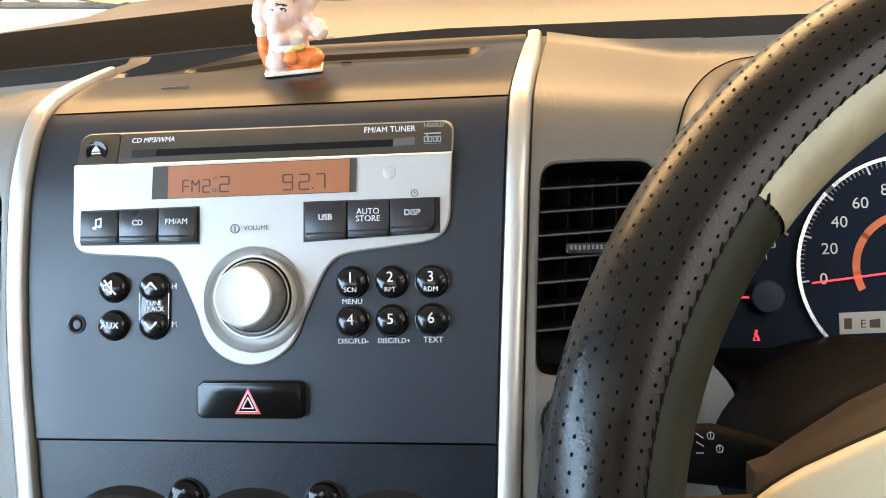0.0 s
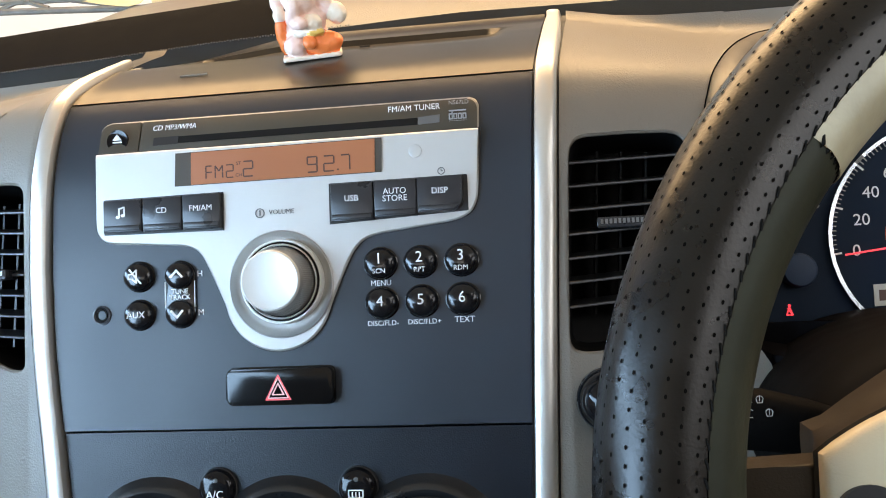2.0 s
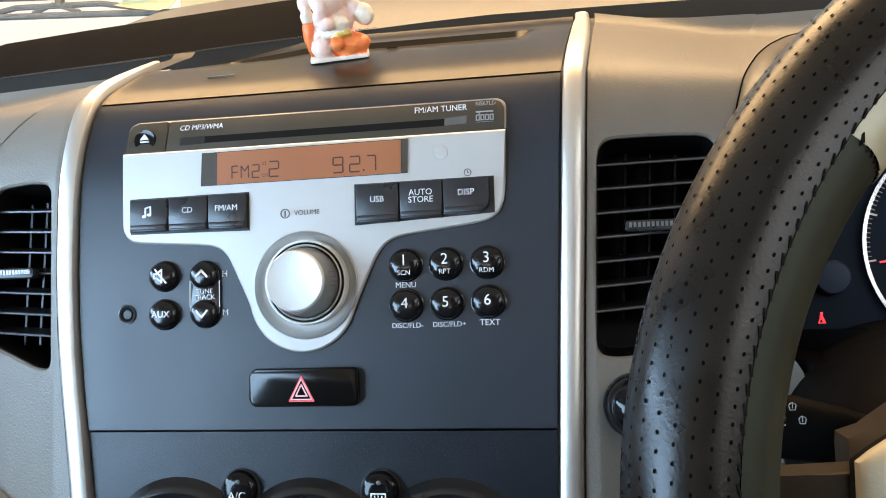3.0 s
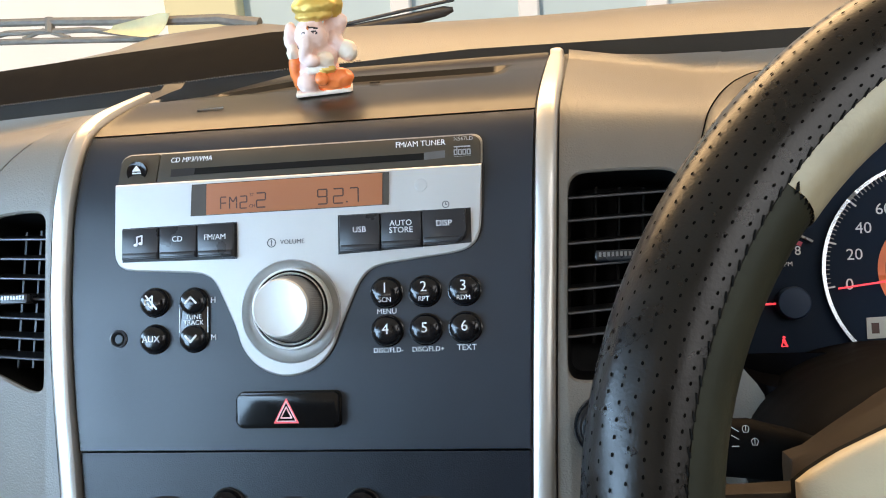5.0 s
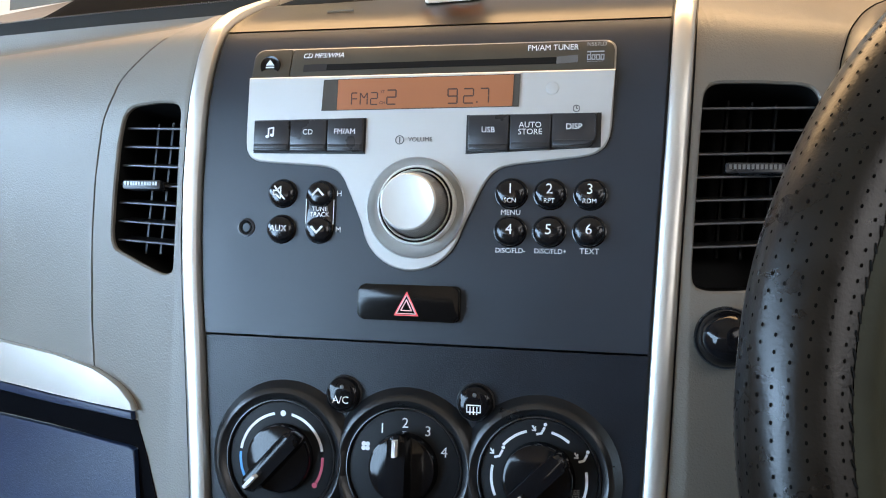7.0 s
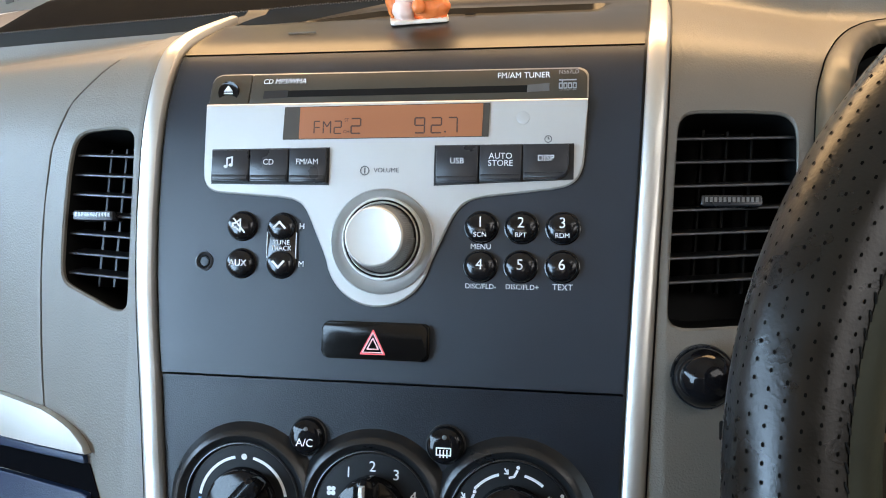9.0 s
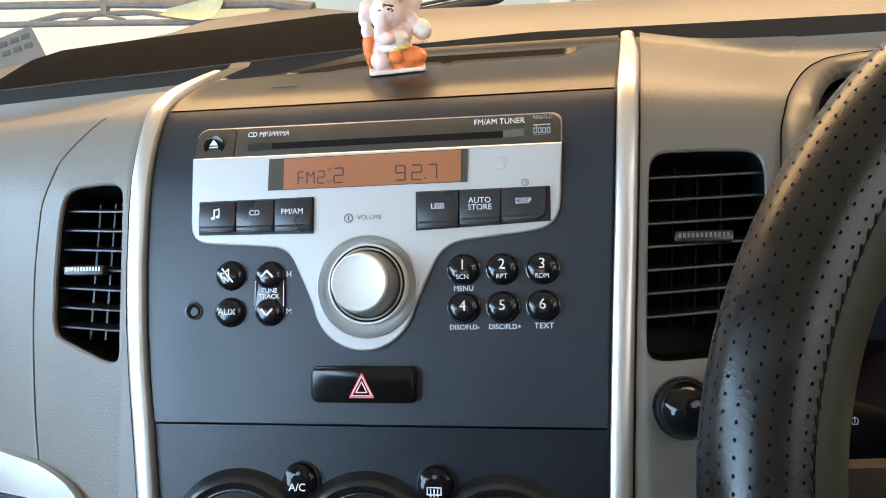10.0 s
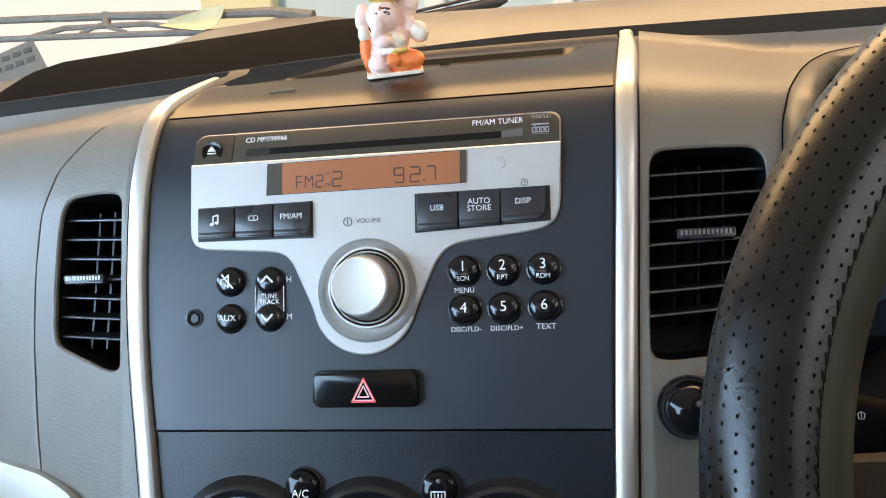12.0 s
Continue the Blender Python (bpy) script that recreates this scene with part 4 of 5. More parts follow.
def side_button(name, x, z, label):
    t = thing(name, (x, 0.0, z), label, "button", "heater buttons")
    part("collar", lathe(x, z, [(0.0098, 0.001), (0.0097, -0.0004), (0.0092, -0.0008)], 40, cap=False), BLACK, t)
    part("cap", lathe(x, z, [(0.0091, 0.0), (0.0089, -0.0022), (0.0082, -0.0036), (0.0066, -0.0045), (0.003, -0.0049)], 40), GLOSS, t)
    return t


ac = side_button("ac_button", -0.0322, -0.0482, "domed gloss black air conditioning button")
lettering("A/C", -0.0322, -0.0508, -0.0051, 0.0054, PRINT, ac)
part("lamp", lathe(-0.0318, -0.0440, [(0.0012, -0.003), (0.0011, -0.0051), (0.0006, -0.0053)], 16), GREYPLASTIC, ac)
df = side_button("defroster_button", 0.0372, -0.0482, "domed gloss black rear defroster button")
bm = stroke([(0.0338, -0.0490), (0.0406, -0.0490), (0.0406, -0.0524), (0.0338, -0.0524), (0.0338, -0.0490)], 0.0006, -0.0052, -0.0045)
for k in range(3):
    stroke([(0.0355 + 0.0017 * k, -0.0500), (0.0355 + 0.0017 * k, -0.0534)], 0.0006, -0.0052, -0.0045, bm)
part("window_mark", bm, PRINT, df, smooth=False)
part("lamp", lathe(0.0374, -0.0440, [(0.0012, -0.003), (0.0011, -0.0051), (0.0006, -0.0053)], 16), GREYPLASTIC, df)

# ---- ignition knob ----
IX, IZ = 0.1560, -0.0105
ign = thing("ignition_knob", (IX, depth_right(IX, IZ), IZ), "domed gloss black ignition knob on the dash", "knob")
yi = depth_right(IX, IZ)
part("ring", lathe(IX, IZ, [(0.0150, yi + 0.006), (0.0149, yi - 0.006), (0.0143, yi - 0.0075), (0.0136, yi - 0.007)], 48, cap=False), KEY, ign)
part("dome", lathe(IX, IZ, [(0.0137, yi - 0.002), (0.0137, yi - 0.0080), (0.0130, yi - 0.0125), (0.0110, yi - 0.0170), (0.0080, yi - 0.0200), (0.0040, yi - 0.0217), (0.001, yi - 0.0220)], 48), GLOSS, ign)

slot = thing("dash_slot", (0.1655, depth_right(0.1655, -0.035), -0.0405), "small upright black slot in the dash", "slot")
part("opening", prism(rounded(0.1642, -0.0400, 0.1666, -0.0310, 0.001, 3), depth_right(0.1655, -0.035) - 0.0006, depth_right(0.1655, -0.035) + 0.004), SLOT, slot, "black opening")

# ---- steering wheel ----
WX, WY, WZ, WR, WT = 0.3283, -0.1427, -0.0246, 0.1666, 0.0191
WHEEL_TURN = (pose(0, 0, 0, 0, 0, 8.27) @ pose(0, 0, 0, -3.17)).to_3x3()
wheel = thing("steering_wheel", (WX, WY, WZ), "black perforated leather steering wheel with a beige inner wrap", "steering wheel")


def rim_point(th, ph, lift=0.0):
    """th: round the wheel, 90 at the top; ph: round the rim, 0 outwards, 90 towards the driver."""
    t, p = radians(th), radians(ph)
    r = WR + (WT + lift) * math.cos(p)
    return Vector((WX, WY, WZ)) + WHEEL_TURN @ Vector((r * math.cos(t), -(WT + lift) * math.sin(p), r * math.sin(t)))


def rim_patch(th0, th1, ph0, ph1, nt, n_p, lift=0.0):
    """A stretch of the rim's skin; a lifted one sinks back to the rim along its first edge."""
    return grid_sheet([th0 + (th1 - th0) * i / nt for i in range(nt + 1)], [ph0 + (ph1 - ph0) * j / n_p for j in range(n_p + 1)], lambda t, p: rim_point(t, p, 0.0003 + lift * min(1, (p - ph0) / 14) if lift else 0.0))


PH_IN = 111
part("rim_cover", rim_patch(0, 360, -120, PH_IN, 160, 20), LEATHER, wheel, "perforated black leather rim cover")
part("inner_wrap", rim_patch(142, 262, PH_IN - 2, 240, 60, 16, 0.0013), GREYWRAP, wheel, "dark grey-green inner leather")
part("inner_wrap", rim_patch(-98, 142, PH_IN - 2, 240, 110, 16, 0.0021), BEIGE, wheel, "cream beige inner leather")
bm = bmesh.new()
for i in range(125):
    for j in range(-2, 9):
        th = 95 + i * 1.5 + (0.75 if j % 2 else 0)
        ph = -8 + j * 13.5
        if ph > PH_IN - 7:
            continue
        c = rim_point(th, ph, 0.00015)
        e1 = (rim_point(th + 0.1, ph, 0.00015) - c).normalized()
        e2 = (rim_point(th, ph + 0.5, 0.00015) - c).normalized()
        bm.faces.new([bm.verts.new(c + (e1 * math.cos(k * math.pi / 3) * 0.00066 + e2 * math.sin(k * math.pi / 3) * 0.00043)) for k in range(6)])
part("punched_pattern", bm, HOLE, wheel, "small punched holes", smooth=False, kind="stuff")
bm = bmesh.new()
for i in range(110):
    th = 95 + i * 1.7
    tube([rim_point(th, PH_IN - 4.5, 0.0), rim_point(th + 0.5, PH_IN - 3, 0.0003), rim_point(th + 1.0, PH_IN - 1.5, 0.0002)], 0.00032, 5, bm)
part("stitching", bm, THREAD, wheel, "dark thread stitching", kind="stuff")
bm = bmesh.new()
for i in range(14):
    ph = PH_IN + 4 + i * 7
    tube([rim_point(141.2, ph, 0.0006), rim_point(142.0, ph + 2, 0.0016), rim_point(142.9, ph + 4, 0.0004)], 0.0006, 5, bm)
part("stitching", bm, THREAD, wheel, "dark thread stitching", kind="stuff")
# spoke and hub
arm_line = [(0.165, -0.062), (0.165, -0.0150), (0.190, -0.0140), (0.222, -0.0120), (0.222, -0.062)]
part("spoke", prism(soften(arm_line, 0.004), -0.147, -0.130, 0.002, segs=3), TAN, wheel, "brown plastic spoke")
side_line = smooth_line([(0.2055, -0.080), (0.2035, -0.0105), (0.2062, -0.0058), (0.2151, 0.0017), (0.2243, 0.0085), (0.2313, 0.0135), (0.2431, 0.0212), (0.28, 0.038), (0.345, 0.046), (0.40, 0.028), (0.43, -0.02), (0.40, -0.10), (0.26, -0.11), (0.2055, -0.080)], 4)
cover_line = smooth_line([(0.2068, -0.070), (0.2074, -0.0130), (0.2084, -0.0088), (0.2178, -0.0024), (0.2265, 0.0020), (0.2427, 0.0095), (0.28, 0.025), (0.345, 0.034), (0.395, 0.018), (0.42, -0.025), (0.39, -0.09), (0.25, -0.10), (0.2068, -0.070)], 4)


def dome_loft(rings, centre=(0.31, -0.03), n=160):
    """Rings of one outline each, drawn in by a little and joined from back to front."""
    bm = bmesh.new()
    rows = []
    for line, inset, y in rings:
        row = []
        for i in range(n):
            a = 2 * math.pi * i / n
            r = ray_hit(line, centre, a) - inset
            row.append(bm.verts.new((centre[0] + r * math.cos(a), y, centre[1] + r * math.sin(a))))
        rows.append(row)
    for a, b in zip(rows, rows[1:]):
        for i in range(n):
            j = (i + 1) % n
            bm.faces.new((a[i], a[j], b[j], b[i]))
    bm.faces.new(rows[-1])
    return bm


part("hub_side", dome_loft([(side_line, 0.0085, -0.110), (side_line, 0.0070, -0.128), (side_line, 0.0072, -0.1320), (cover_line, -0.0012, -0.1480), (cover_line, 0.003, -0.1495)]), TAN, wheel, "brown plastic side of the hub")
hub = part("hub_cover", dome_loft([(cover_line, 0.0, -0.146), (cover_line, 0.0, -0.1500), (cover_line, 0.0008, -0.1520), (cover_line, 0.0030, -0.1536), (cover_line, 0.010, -0.1552), (cover_line, 0.03, -0.1570)]), CREAM, wheel, "cream plastic hub cover")
# no hollow here: a flat black oval carries the hub's dark shadow
part("hub_shadow_oval", prism(oval(0.2185, -0.0255, 0.0090, 0.0085), -0.1562, -0.147, 0.001), BLACK, hub, "flat black oval for the recess, its shadow put into colour")

# ---- steering column, stalk ----
column = thing("steering_column", (0.32, 0.0, -0.02), "black plastic steering column shroud", "steering column")
bm = bmesh.new()
rows = []
for k, y in ((0.80, -0.072), (0.90, -0.069), (0.96, -0.062), (1.0, -0.050), (1.0, 0.0), (0.98, 0.10)):
    rows.append([bm.verts.new((0.310 + 0.088 * k * math.cos(2 * math.pi * i / 64), y, -0.030 + 0.056 * k * math.sin(2 * math.pi * i / 64))) for i in range(64)])
for a, b in zip(rows, rows[1:]):
    for i in range(64):
        bm.faces.new((a[i], a[(i + 1) % 64], b[(i + 1) % 64], b[i]))
bm.faces.new(rows[0][::-1])
part("shroud", bm, SHROUD, column)
part("collar", tube([(0.318, -0.125, -0.03), (0.318, -0.068, -0.03)], 0.046, 32), BLACK, column)
stalk = thing("wiper_stalk", (0.25, -0.08, -0.018), "black plastic wiper stalk with white markings", "stalk")
arm = bmesh.new()
rows = []
for x, hz_, hy, cz in ((0.1865, 0.007, 0.006, -0.0090), (0.1880, 0.0100, 0.009, -0.0090), (0.206, 0.0112, 0.010, -0.0095), (0.222, 0.0100, 0.0095, -0.0125), (0.245, 0.0075, 0.008, -0.018), (0.30, 0.007, 0.008, -0.026)):
    rows.append([arm.verts.new((x, -0.080 + hy * math.cos(2 * math.pi * k / 16) * (abs(math.cos(2 * math.pi * k / 16)) ** -0.35 if abs(math.cos(2 * math.pi * k / 16)) > 0.05 else 1), cz + hz_ * math.sin(2 * math.pi * k / 16))) for k in range(16)])
for a, b in zip(rows, rows[1:]):
    for k in range(16):
        arm.faces.new((a[k], a[(k + 1) % 16], b[(k + 1) % 16], b[k]))
arm.faces.new(rows[0][::-1])
arm.faces.new(rows[-1])
part("lever", arm, SHROUD, stalk)
ym = -0.0908
lettering("OFF", 0.1945, -0.0035, ym, 0.0026, GREYPRINT, stalk)
lettering("INT", 0.1945, -0.0080, ym, 0.0026, GREYPRINT, stalk)
for z, dz in ((-0.0005, -0.0016), (-0.0035, -0.0014), (-0.0074, 0.0)):
    part("mark", stroke([(0.1990, z), (0.2014, z + dz)], 0.0003, ym, ym + 0.0005), GREYPRINT, stalk, smooth=False)
for x, z in ((0.2040, -0.0012), (0.2070, -0.0058)):
    bm = arc_band(x, z, 0.0011, 0.0013, 20, 160, ym, ym + 0.0005, 8)
    stroke([(x - 0.0012, z + 0.0003), (x - 0.0008, z - 0.0012), (x + 0.0008, z - 0.0012), (x + 0.0012, z + 0.0003)], 0.0002, ym, ym + 0.0005, bm)
    stroke([(x, z - 0.0006), (x, z + 0.0013)], 0.0002, ym, ym + 0.0005, bm)
    part("washer_mark", bm, GREYPRINT, stalk, smooth=False)

# ---- instrument cluster ----
YG = 0.1050
cluster = thing("instrument_cluster", (0.33, YG, 0.0), "dark blue instrument cluster with a chrome ringed speedometer", "instrument cluster")
face = [(0.214, 0.030), (0.222, 0.022), (0.235, 0.016), (0.26, 0.0115), (0.30, 0.010), (0.46, 0.012), (0.47, 0.05), (0.46, 0.12), (0.42, 0.16), (0.34, 0.175), (0.26, 0.165), (0.225, 0.13), (0.212, 0.08)]
part("face", prism(face, YG, YG + 0.01), NAVY, cluster, "dark navy gauge face", smooth=False)
GX, GZ, GR = 0.3457, 0.0634, 0.0619
part("speedometer_ring", arc_band(GX, GZ, GR - 0.0014, GR + 0.0006, -45, 225, YG - 0.004, YG - 0.0005, 72), CHROME, cluster, "chrome speedometer ring")
for i in range(0, 91):
    a = 188 - i * 2.55
    if a < -40:
        break
    long = i % 10 == 0
    r0, r1, w = GR - (0.0060 if long else 0.0042), GR - 0.0018, 0.0010 if long else 0.0005
    c, s = math.cos(radians(a)), math.sin(radians(a))
    part("tick", stroke([(GX + r0 * c, GZ + r0 * s), (GX + r1 * c, GZ + r1 * s)], w, YG - 0.0006, YG), PRINT if long else GREYPRINT, cluster, smooth=False)
for words, x, z in (("0", 0.2985, 0.0565), ("20", 0.3022, 0.0735), ("40", 0.3080, 0.0885), ("60", 0.3195, 0.0990), ("80", 0.3350, 0.1062), ("100", 0.3520, 0.1065), ("120", 0.3690, 0.1000)):
    lettering(words, x, z, YG - 0.0006, 0.0092, PRINT, cluster)
part("orange_ring", arc_band(GX, GZ, 0.0275, 0.0315, 20, 206, YG - 0.0005, YG, 48), ORANGE, cluster, "orange inner ring")
part("speed_needle", stroke([(GX, GZ - 0.0022), (0.292, 0.0545)], 0.0010, YG - 0.0035, YG - 0.0025), RED, cluster, "red needle", smooth=False)
part("needle_hub", lathe(GX, GZ, [(0.011, YG), (0.011, YG - 0.006), (0.009, YG - 0.007)], 32), GREYPLASTIC, cluster)
part("tachometer_ring", arc_band(0.2560, 0.0470, 0.0415, 0.0428, 56, 84, YG - 0.003, YG - 0.0005, 24), GREYPRINT, cluster, "grey tachometer ring")
part("tachometer_hub", lathe(0.2665, 0.0470, [(0.0095, YG), (0.0095, YG - 0.006), (0.0085, YG - 0.0075), (0.005, YG - 0.008)], 32), TACHHUB, cluster, "matt blue-grey needle hub")
part("tachometer_needle", stroke([(0.2600, 0.0470), (0.236, 0.0465)], 0.0012, YG - 0.0035, YG - 0.0025), RED, cluster, "red needle", smooth=False)
lettering("7", 0.2620, 0.0770, YG - 0.0006, 0.0075, PRINT, cluster)
lettering("8", 0.2715, 0.0770, YG - 0.0006, 0.0075, PRINT, cluster)
lettering("6", 0.2525, 0.0765, YG - 0.0006, 0.0075, PRINT, cluster)
lettering("x1000RPM", 0.2600, 0.0695, YG - 0.0006, 0.0038, PRINT, cluster)
part("redline_band", arc_band(0.2560, 0.0470, 0.0370, 0.0395, 62, 82, YG - 0.0008, YG, 10), REDMARK, cluster, smooth=False)
bm = bmesh.new()
bx, bz = 0.2610, 0.0250
prism(oval(bx, bz + 0.0026, 0.0008, n=10), YG - 0.0008, YG, bm=bm)
stroke([(bx, bz + 0.0018), (bx - 0.0017, bz - 0.0026), (bx + 0.0017, bz - 0.0026), (bx, bz + 0.0018)], 0.0005, YG - 0.0008, YG, bm)
stroke([(bx - 0.0010, bz + 0.0013), (bx + 0.0011, bz - 0.0022)], 0.0005, YG - 0.0008, YG, bm)
part("seat_belt_lamp", bm, RED, cluster, "glowing red seat belt lamp", smooth=False)
fuel = part("fuel_display", prism([(0.3060, 0.0255), (0.3560, 0.0275), (0.3560, 0.0395), (0.3060, 0.0375)], YG - 0.0008, YG), LCDGREY, cluster, "pale fuel display", smooth=False)
lettering("E", 0.3185, 0.0312, YG - 0.0011, 0.0065, SEGMENT, fuel)
bm = prism([(0.3085, 0.0285), (0.3125, 0.0285), (0.3125, 0.0345), (0.3085, 0.0345)], YG - 0.0011, YG - 0.0006)
prism([(0.3220, 0.0292), (0.3275, 0.0292), (0.3275, 0.0342), (0.3220, 0.0335)], YG - 0.0011, YG - 0.0006, bm=bm)
part("fuel_mark", bm, SEGMENT, fuel, smooth=False)
# binnacle: hood over the gauges, inner wall, lower lip
bm = bmesh.new()
rows = []
for inset, lift in ((0.0004, 0.005), (0.0004, -0.0005), (0.0012, -0.003), (0.003, -0.0062), (0.0065, -0.0095), (0.010, -0.0105), (0.013, -0.0095), (0.0155, -0.005), (0.0165, 0.03), (0.0175, None)):
    row = []
    for i, (x, z) in enumerate(HOOD_LINE):
        a, b = Vector(HOOD_LINE[max(0, i - 1)]), Vector(HOOD_LINE[min(len(HOOD_LINE) - 1, i + 1)])
        d = (b - a).normalized()
        k = inset * (0.62 + 0.38 * min(1, max(0, (z - 0.1) / 0.03)))
        row.append(bm.verts.new((x + d.y * k, YG if lift is None else depth_right_far(x, z) + lift, z - d.x * k)))
    rows.append(row)
# inner wall rows take the black that stands for shade under the hood
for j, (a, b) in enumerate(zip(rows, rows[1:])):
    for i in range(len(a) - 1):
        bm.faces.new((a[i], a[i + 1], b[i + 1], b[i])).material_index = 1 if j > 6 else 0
setting("binnacle_hood", bm, [HOODDARK, GAPSHADE], "dark grey plastic hood round the instrument cluster", "dashboard")
bm = bmesh.new()
rows = []
for out, lift in ((-0.0003, -0.0003), (0.0006, -0.0006)):
    rows.append([bm.verts.new((x + out, depth_right_far(x, z) + lift, z - out)) for x, z in HOOD_LINE])
for i in range(len(HOOD_LINE) - 1):
    bm.faces.new((rows[0][i], rows[0][i + 1], rows[1][i + 1], rows[1][i]))
setting("binnacle_gap", bm, GAPSHADE, "narrow dark gap round the instrument hood", "dashboard")
lip = smooth_line([(0.2105, 0.045), (0.213, 0.033), (0.221, 0.0235), (0.234, 0.0165), (0.26, 0.0120), (0.30, 0.0105), (0.38, 0.011), (0.47, 0.012)], 4)
bm = bmesh.new()
rows = []
for k, (y, drop) in enumerate(((YG, 0.0), (0.085, 0.001), (0.055, 0.005), (0.03, 0.010), (0.022, 0.016), (0.03, 0.03), (0.05, 0.06))):
    rows.append([bm.verts.new((x - 0.0008 * k, y + max(0.0, 0.0400 - y) * min(1.0, max(0.0, (0.2475 - x) / 0.007)), z - drop * (0.3 + 0.7 * min(1, max(0, (x - 0.21) / 0.03))))) for x, z in lip])
for a, b in zip(rows, rows[1:]):
    for i in range(len(a) - 1):
        bm.faces.new((a[i], a[i + 1], b[i + 1], b[i]))
# ledge coloured near black in place of the hood's shade
setting("binnacle_lip", bm, GAPSHADE, "ledge below the gauges, the hood's shade put into its black", "dashboard")
setting("knee_panel", grid_sheet([0.2, 0.3, 0.6], [-0.25, -0.1, -0.02, 0.02], lambda x, z: (x, 0.06, z), 0.01), GAPSHADE, "black plastic panel below the gauges", "dashboard")

# ---- figurine ----
FX, FY, FZ = 0.0040, 0.0600, 0.1783
FIG = bmesh.new()


BLOBS = []


def blob(x, y, z, rx, ry, rz, slot, turn=0.0):
    BLOBS.append((Vector((x, y, z)), (rx, ry, rz), slot, Matrix.Rotation(radians(-turn), 3, "Y")))
    made = bmesh.ops.create_icosphere(FIG, subdivisions=3, radius=1.0)
    bmesh.ops.scale(FIG, verts=made["verts"], vec=(rx, ry, rz))
    bmesh.ops.rotate(FIG, verts=made["verts"], cent=(0, 0, 0), matrix=Matrix.Rotation(radians(turn), 3, "Y"))
    bmesh.ops.translate(FIG, verts=made["verts"], vec=(x, y, z))
    for v in made["verts"]:
        for f in v.link_faces:
            f.material_index = slot


fb = prism(rounded(-0.0165, -0.011, 0.0165, 0.012, 0.003), 0.0, 0.0022, 0.0005)
for v in fb.verts:
    v.co = Vector((v.co.x, v.co.z, 0.0022 - v.co.y))
me = bpy.data.meshes.new("tmp")
fb.to_mesh(me)
fb.free()
FIG.from_mesh(me)
for f in FIG.faces:
    f.material_index = 1
for args in ((-0.003, 0.002, 0.012, 0.0130, 0.010, 0.012, 0), (0.0065, -0.0055, 0.0078, 0.0115, 0.0075, 0.0066, 2), (-0.0085, -0.007, 0.0070, 0.0062, 0.005, 0.0062, 0), (-0.0150, 0.0, 0.0150, 0.0036, 0.006, 0.0120, 2),
             (0.0, -0.003, 0.0200, 0.0105, 0.008, 0.0090, 0), (0.0165, -0.004, 0.0225, 0.0056, 0.0052, 0.0062, 1), (0.0110, -0.002, 0.0275, 0.0045, 0.005, 0.0075, 0, -25), (0.0025, -0.0105, 0.0195, 0.0055, 0.0045, 0.0048, 1),
             (-0.0030, -0.0055, 0.0330, 0.0095, 0.0085, 0.0100, 0), (-0.0070, -0.0125, 0.0270, 0.0040, 0.0040, 0.0085, 0, 16), (-0.0045, -0.0145, 0.0205, 0.0048, 0.0036, 0.0034, 0), (0.0105, 0.0, 0.0365, 0.0090, 0.0026, 0.0062, 0, -35),
             (-0.0150, 0.0, 0.0330, 0.0042, 0.0026, 0.0085, 0, 8), (-0.0150, -0.001, 0.0245, 0.0036, 0.005, 0.005, 1), (0.0000, -0.003, 0.0440, 0.0110, 0.0090, 0.0036, 3), (0.0010, -0.002, 0.0490, 0.0135, 0.0095, 0.0062, 3), (0.0105, 0.0, 0.0485, 0.0065, 0.005, 0.0075, 3), (0.0, -0.001, 0.0560, 0.0090, 0.0080, 0.0065, 3), (0.0, 0.0, 0.0630, 0.0050, 0.0050, 0.0060, 3),
             (-0.0005, -0.0130, 0.0095, 0.0042, 0.0030, 0.0038, 2), (0.0, -0.009, 0.0150, 0.0085, 0.0045, 0.0030, 1), (0.0035, -0.0115, 0.0145, 0.0055, 0.003, 0.0018, 3),
             (-0.0005, -0.0130, 0.0358, 0.0016, 0.0008, 0.0007, 4, 20), (-0.0070, -0.0125, 0.0358, 0.0011, 0.0008, 0.0007, 4, -10), (-0.0005, -0.0127, 0.0382, 0.0022, 0.0006, 0.0004, 4, 15), (-0.0042, -0.0133, 0.0395, 0.0006, 0.0006, 0.0018, 2)):
    blob(*args)
me = bpy.data.meshes.new("tmp")
FIG.to_mesh(me)
FIG.free()
rough_form = bpy.data.objects.new("tmp", me)
scene.collection.objects.link(rough_form)
rough_form.modifiers.new("fuse", "REMESH").voxel_size = 0.0007
soft = rough_form.modifiers.new("soft", "SMOOTH")
soft.factor, soft.iterations = 0.5, 3
fused = bpy.data.meshes.new_from_object(rough_form.evaluated_get(bpy.context.evaluated_depsgraph_get()))
bpy.data.objects.remove(rough_form)
FIG = bmesh.new()
FIG.from_mesh(fused)
for f in FIG.faces:
    c = f.calc_center_median()
    near, slot = 9e9, 1
    for place, size, s, back in BLOBS:
        d = back @ (c - place)
        q = abs(math.sqrt((d.x / size[0]) ** 2 + (d.y / size[1]) ** 2 + (d.z / size[2]) ** 2) - 1) * min(size)
        if s == 4:
            q -= 0.0001
        if q < near:
            near, slot = q, s
    f.material_index = 1 if c.z < 0.0024 else slot
FIG.normal_update()
for v in FIG.verts:
    if v.co.z > 0.003:
        v.co += v.normal * (noise.noise(v.co * 420) * 0.0004 + noise.noise(v.co * 180) * 0.0006)
fig = flat_mesh("figurine", FIG, [CLAY, CLAYWHITE, CLAYORANGE, CLAYGOLD, EYE])
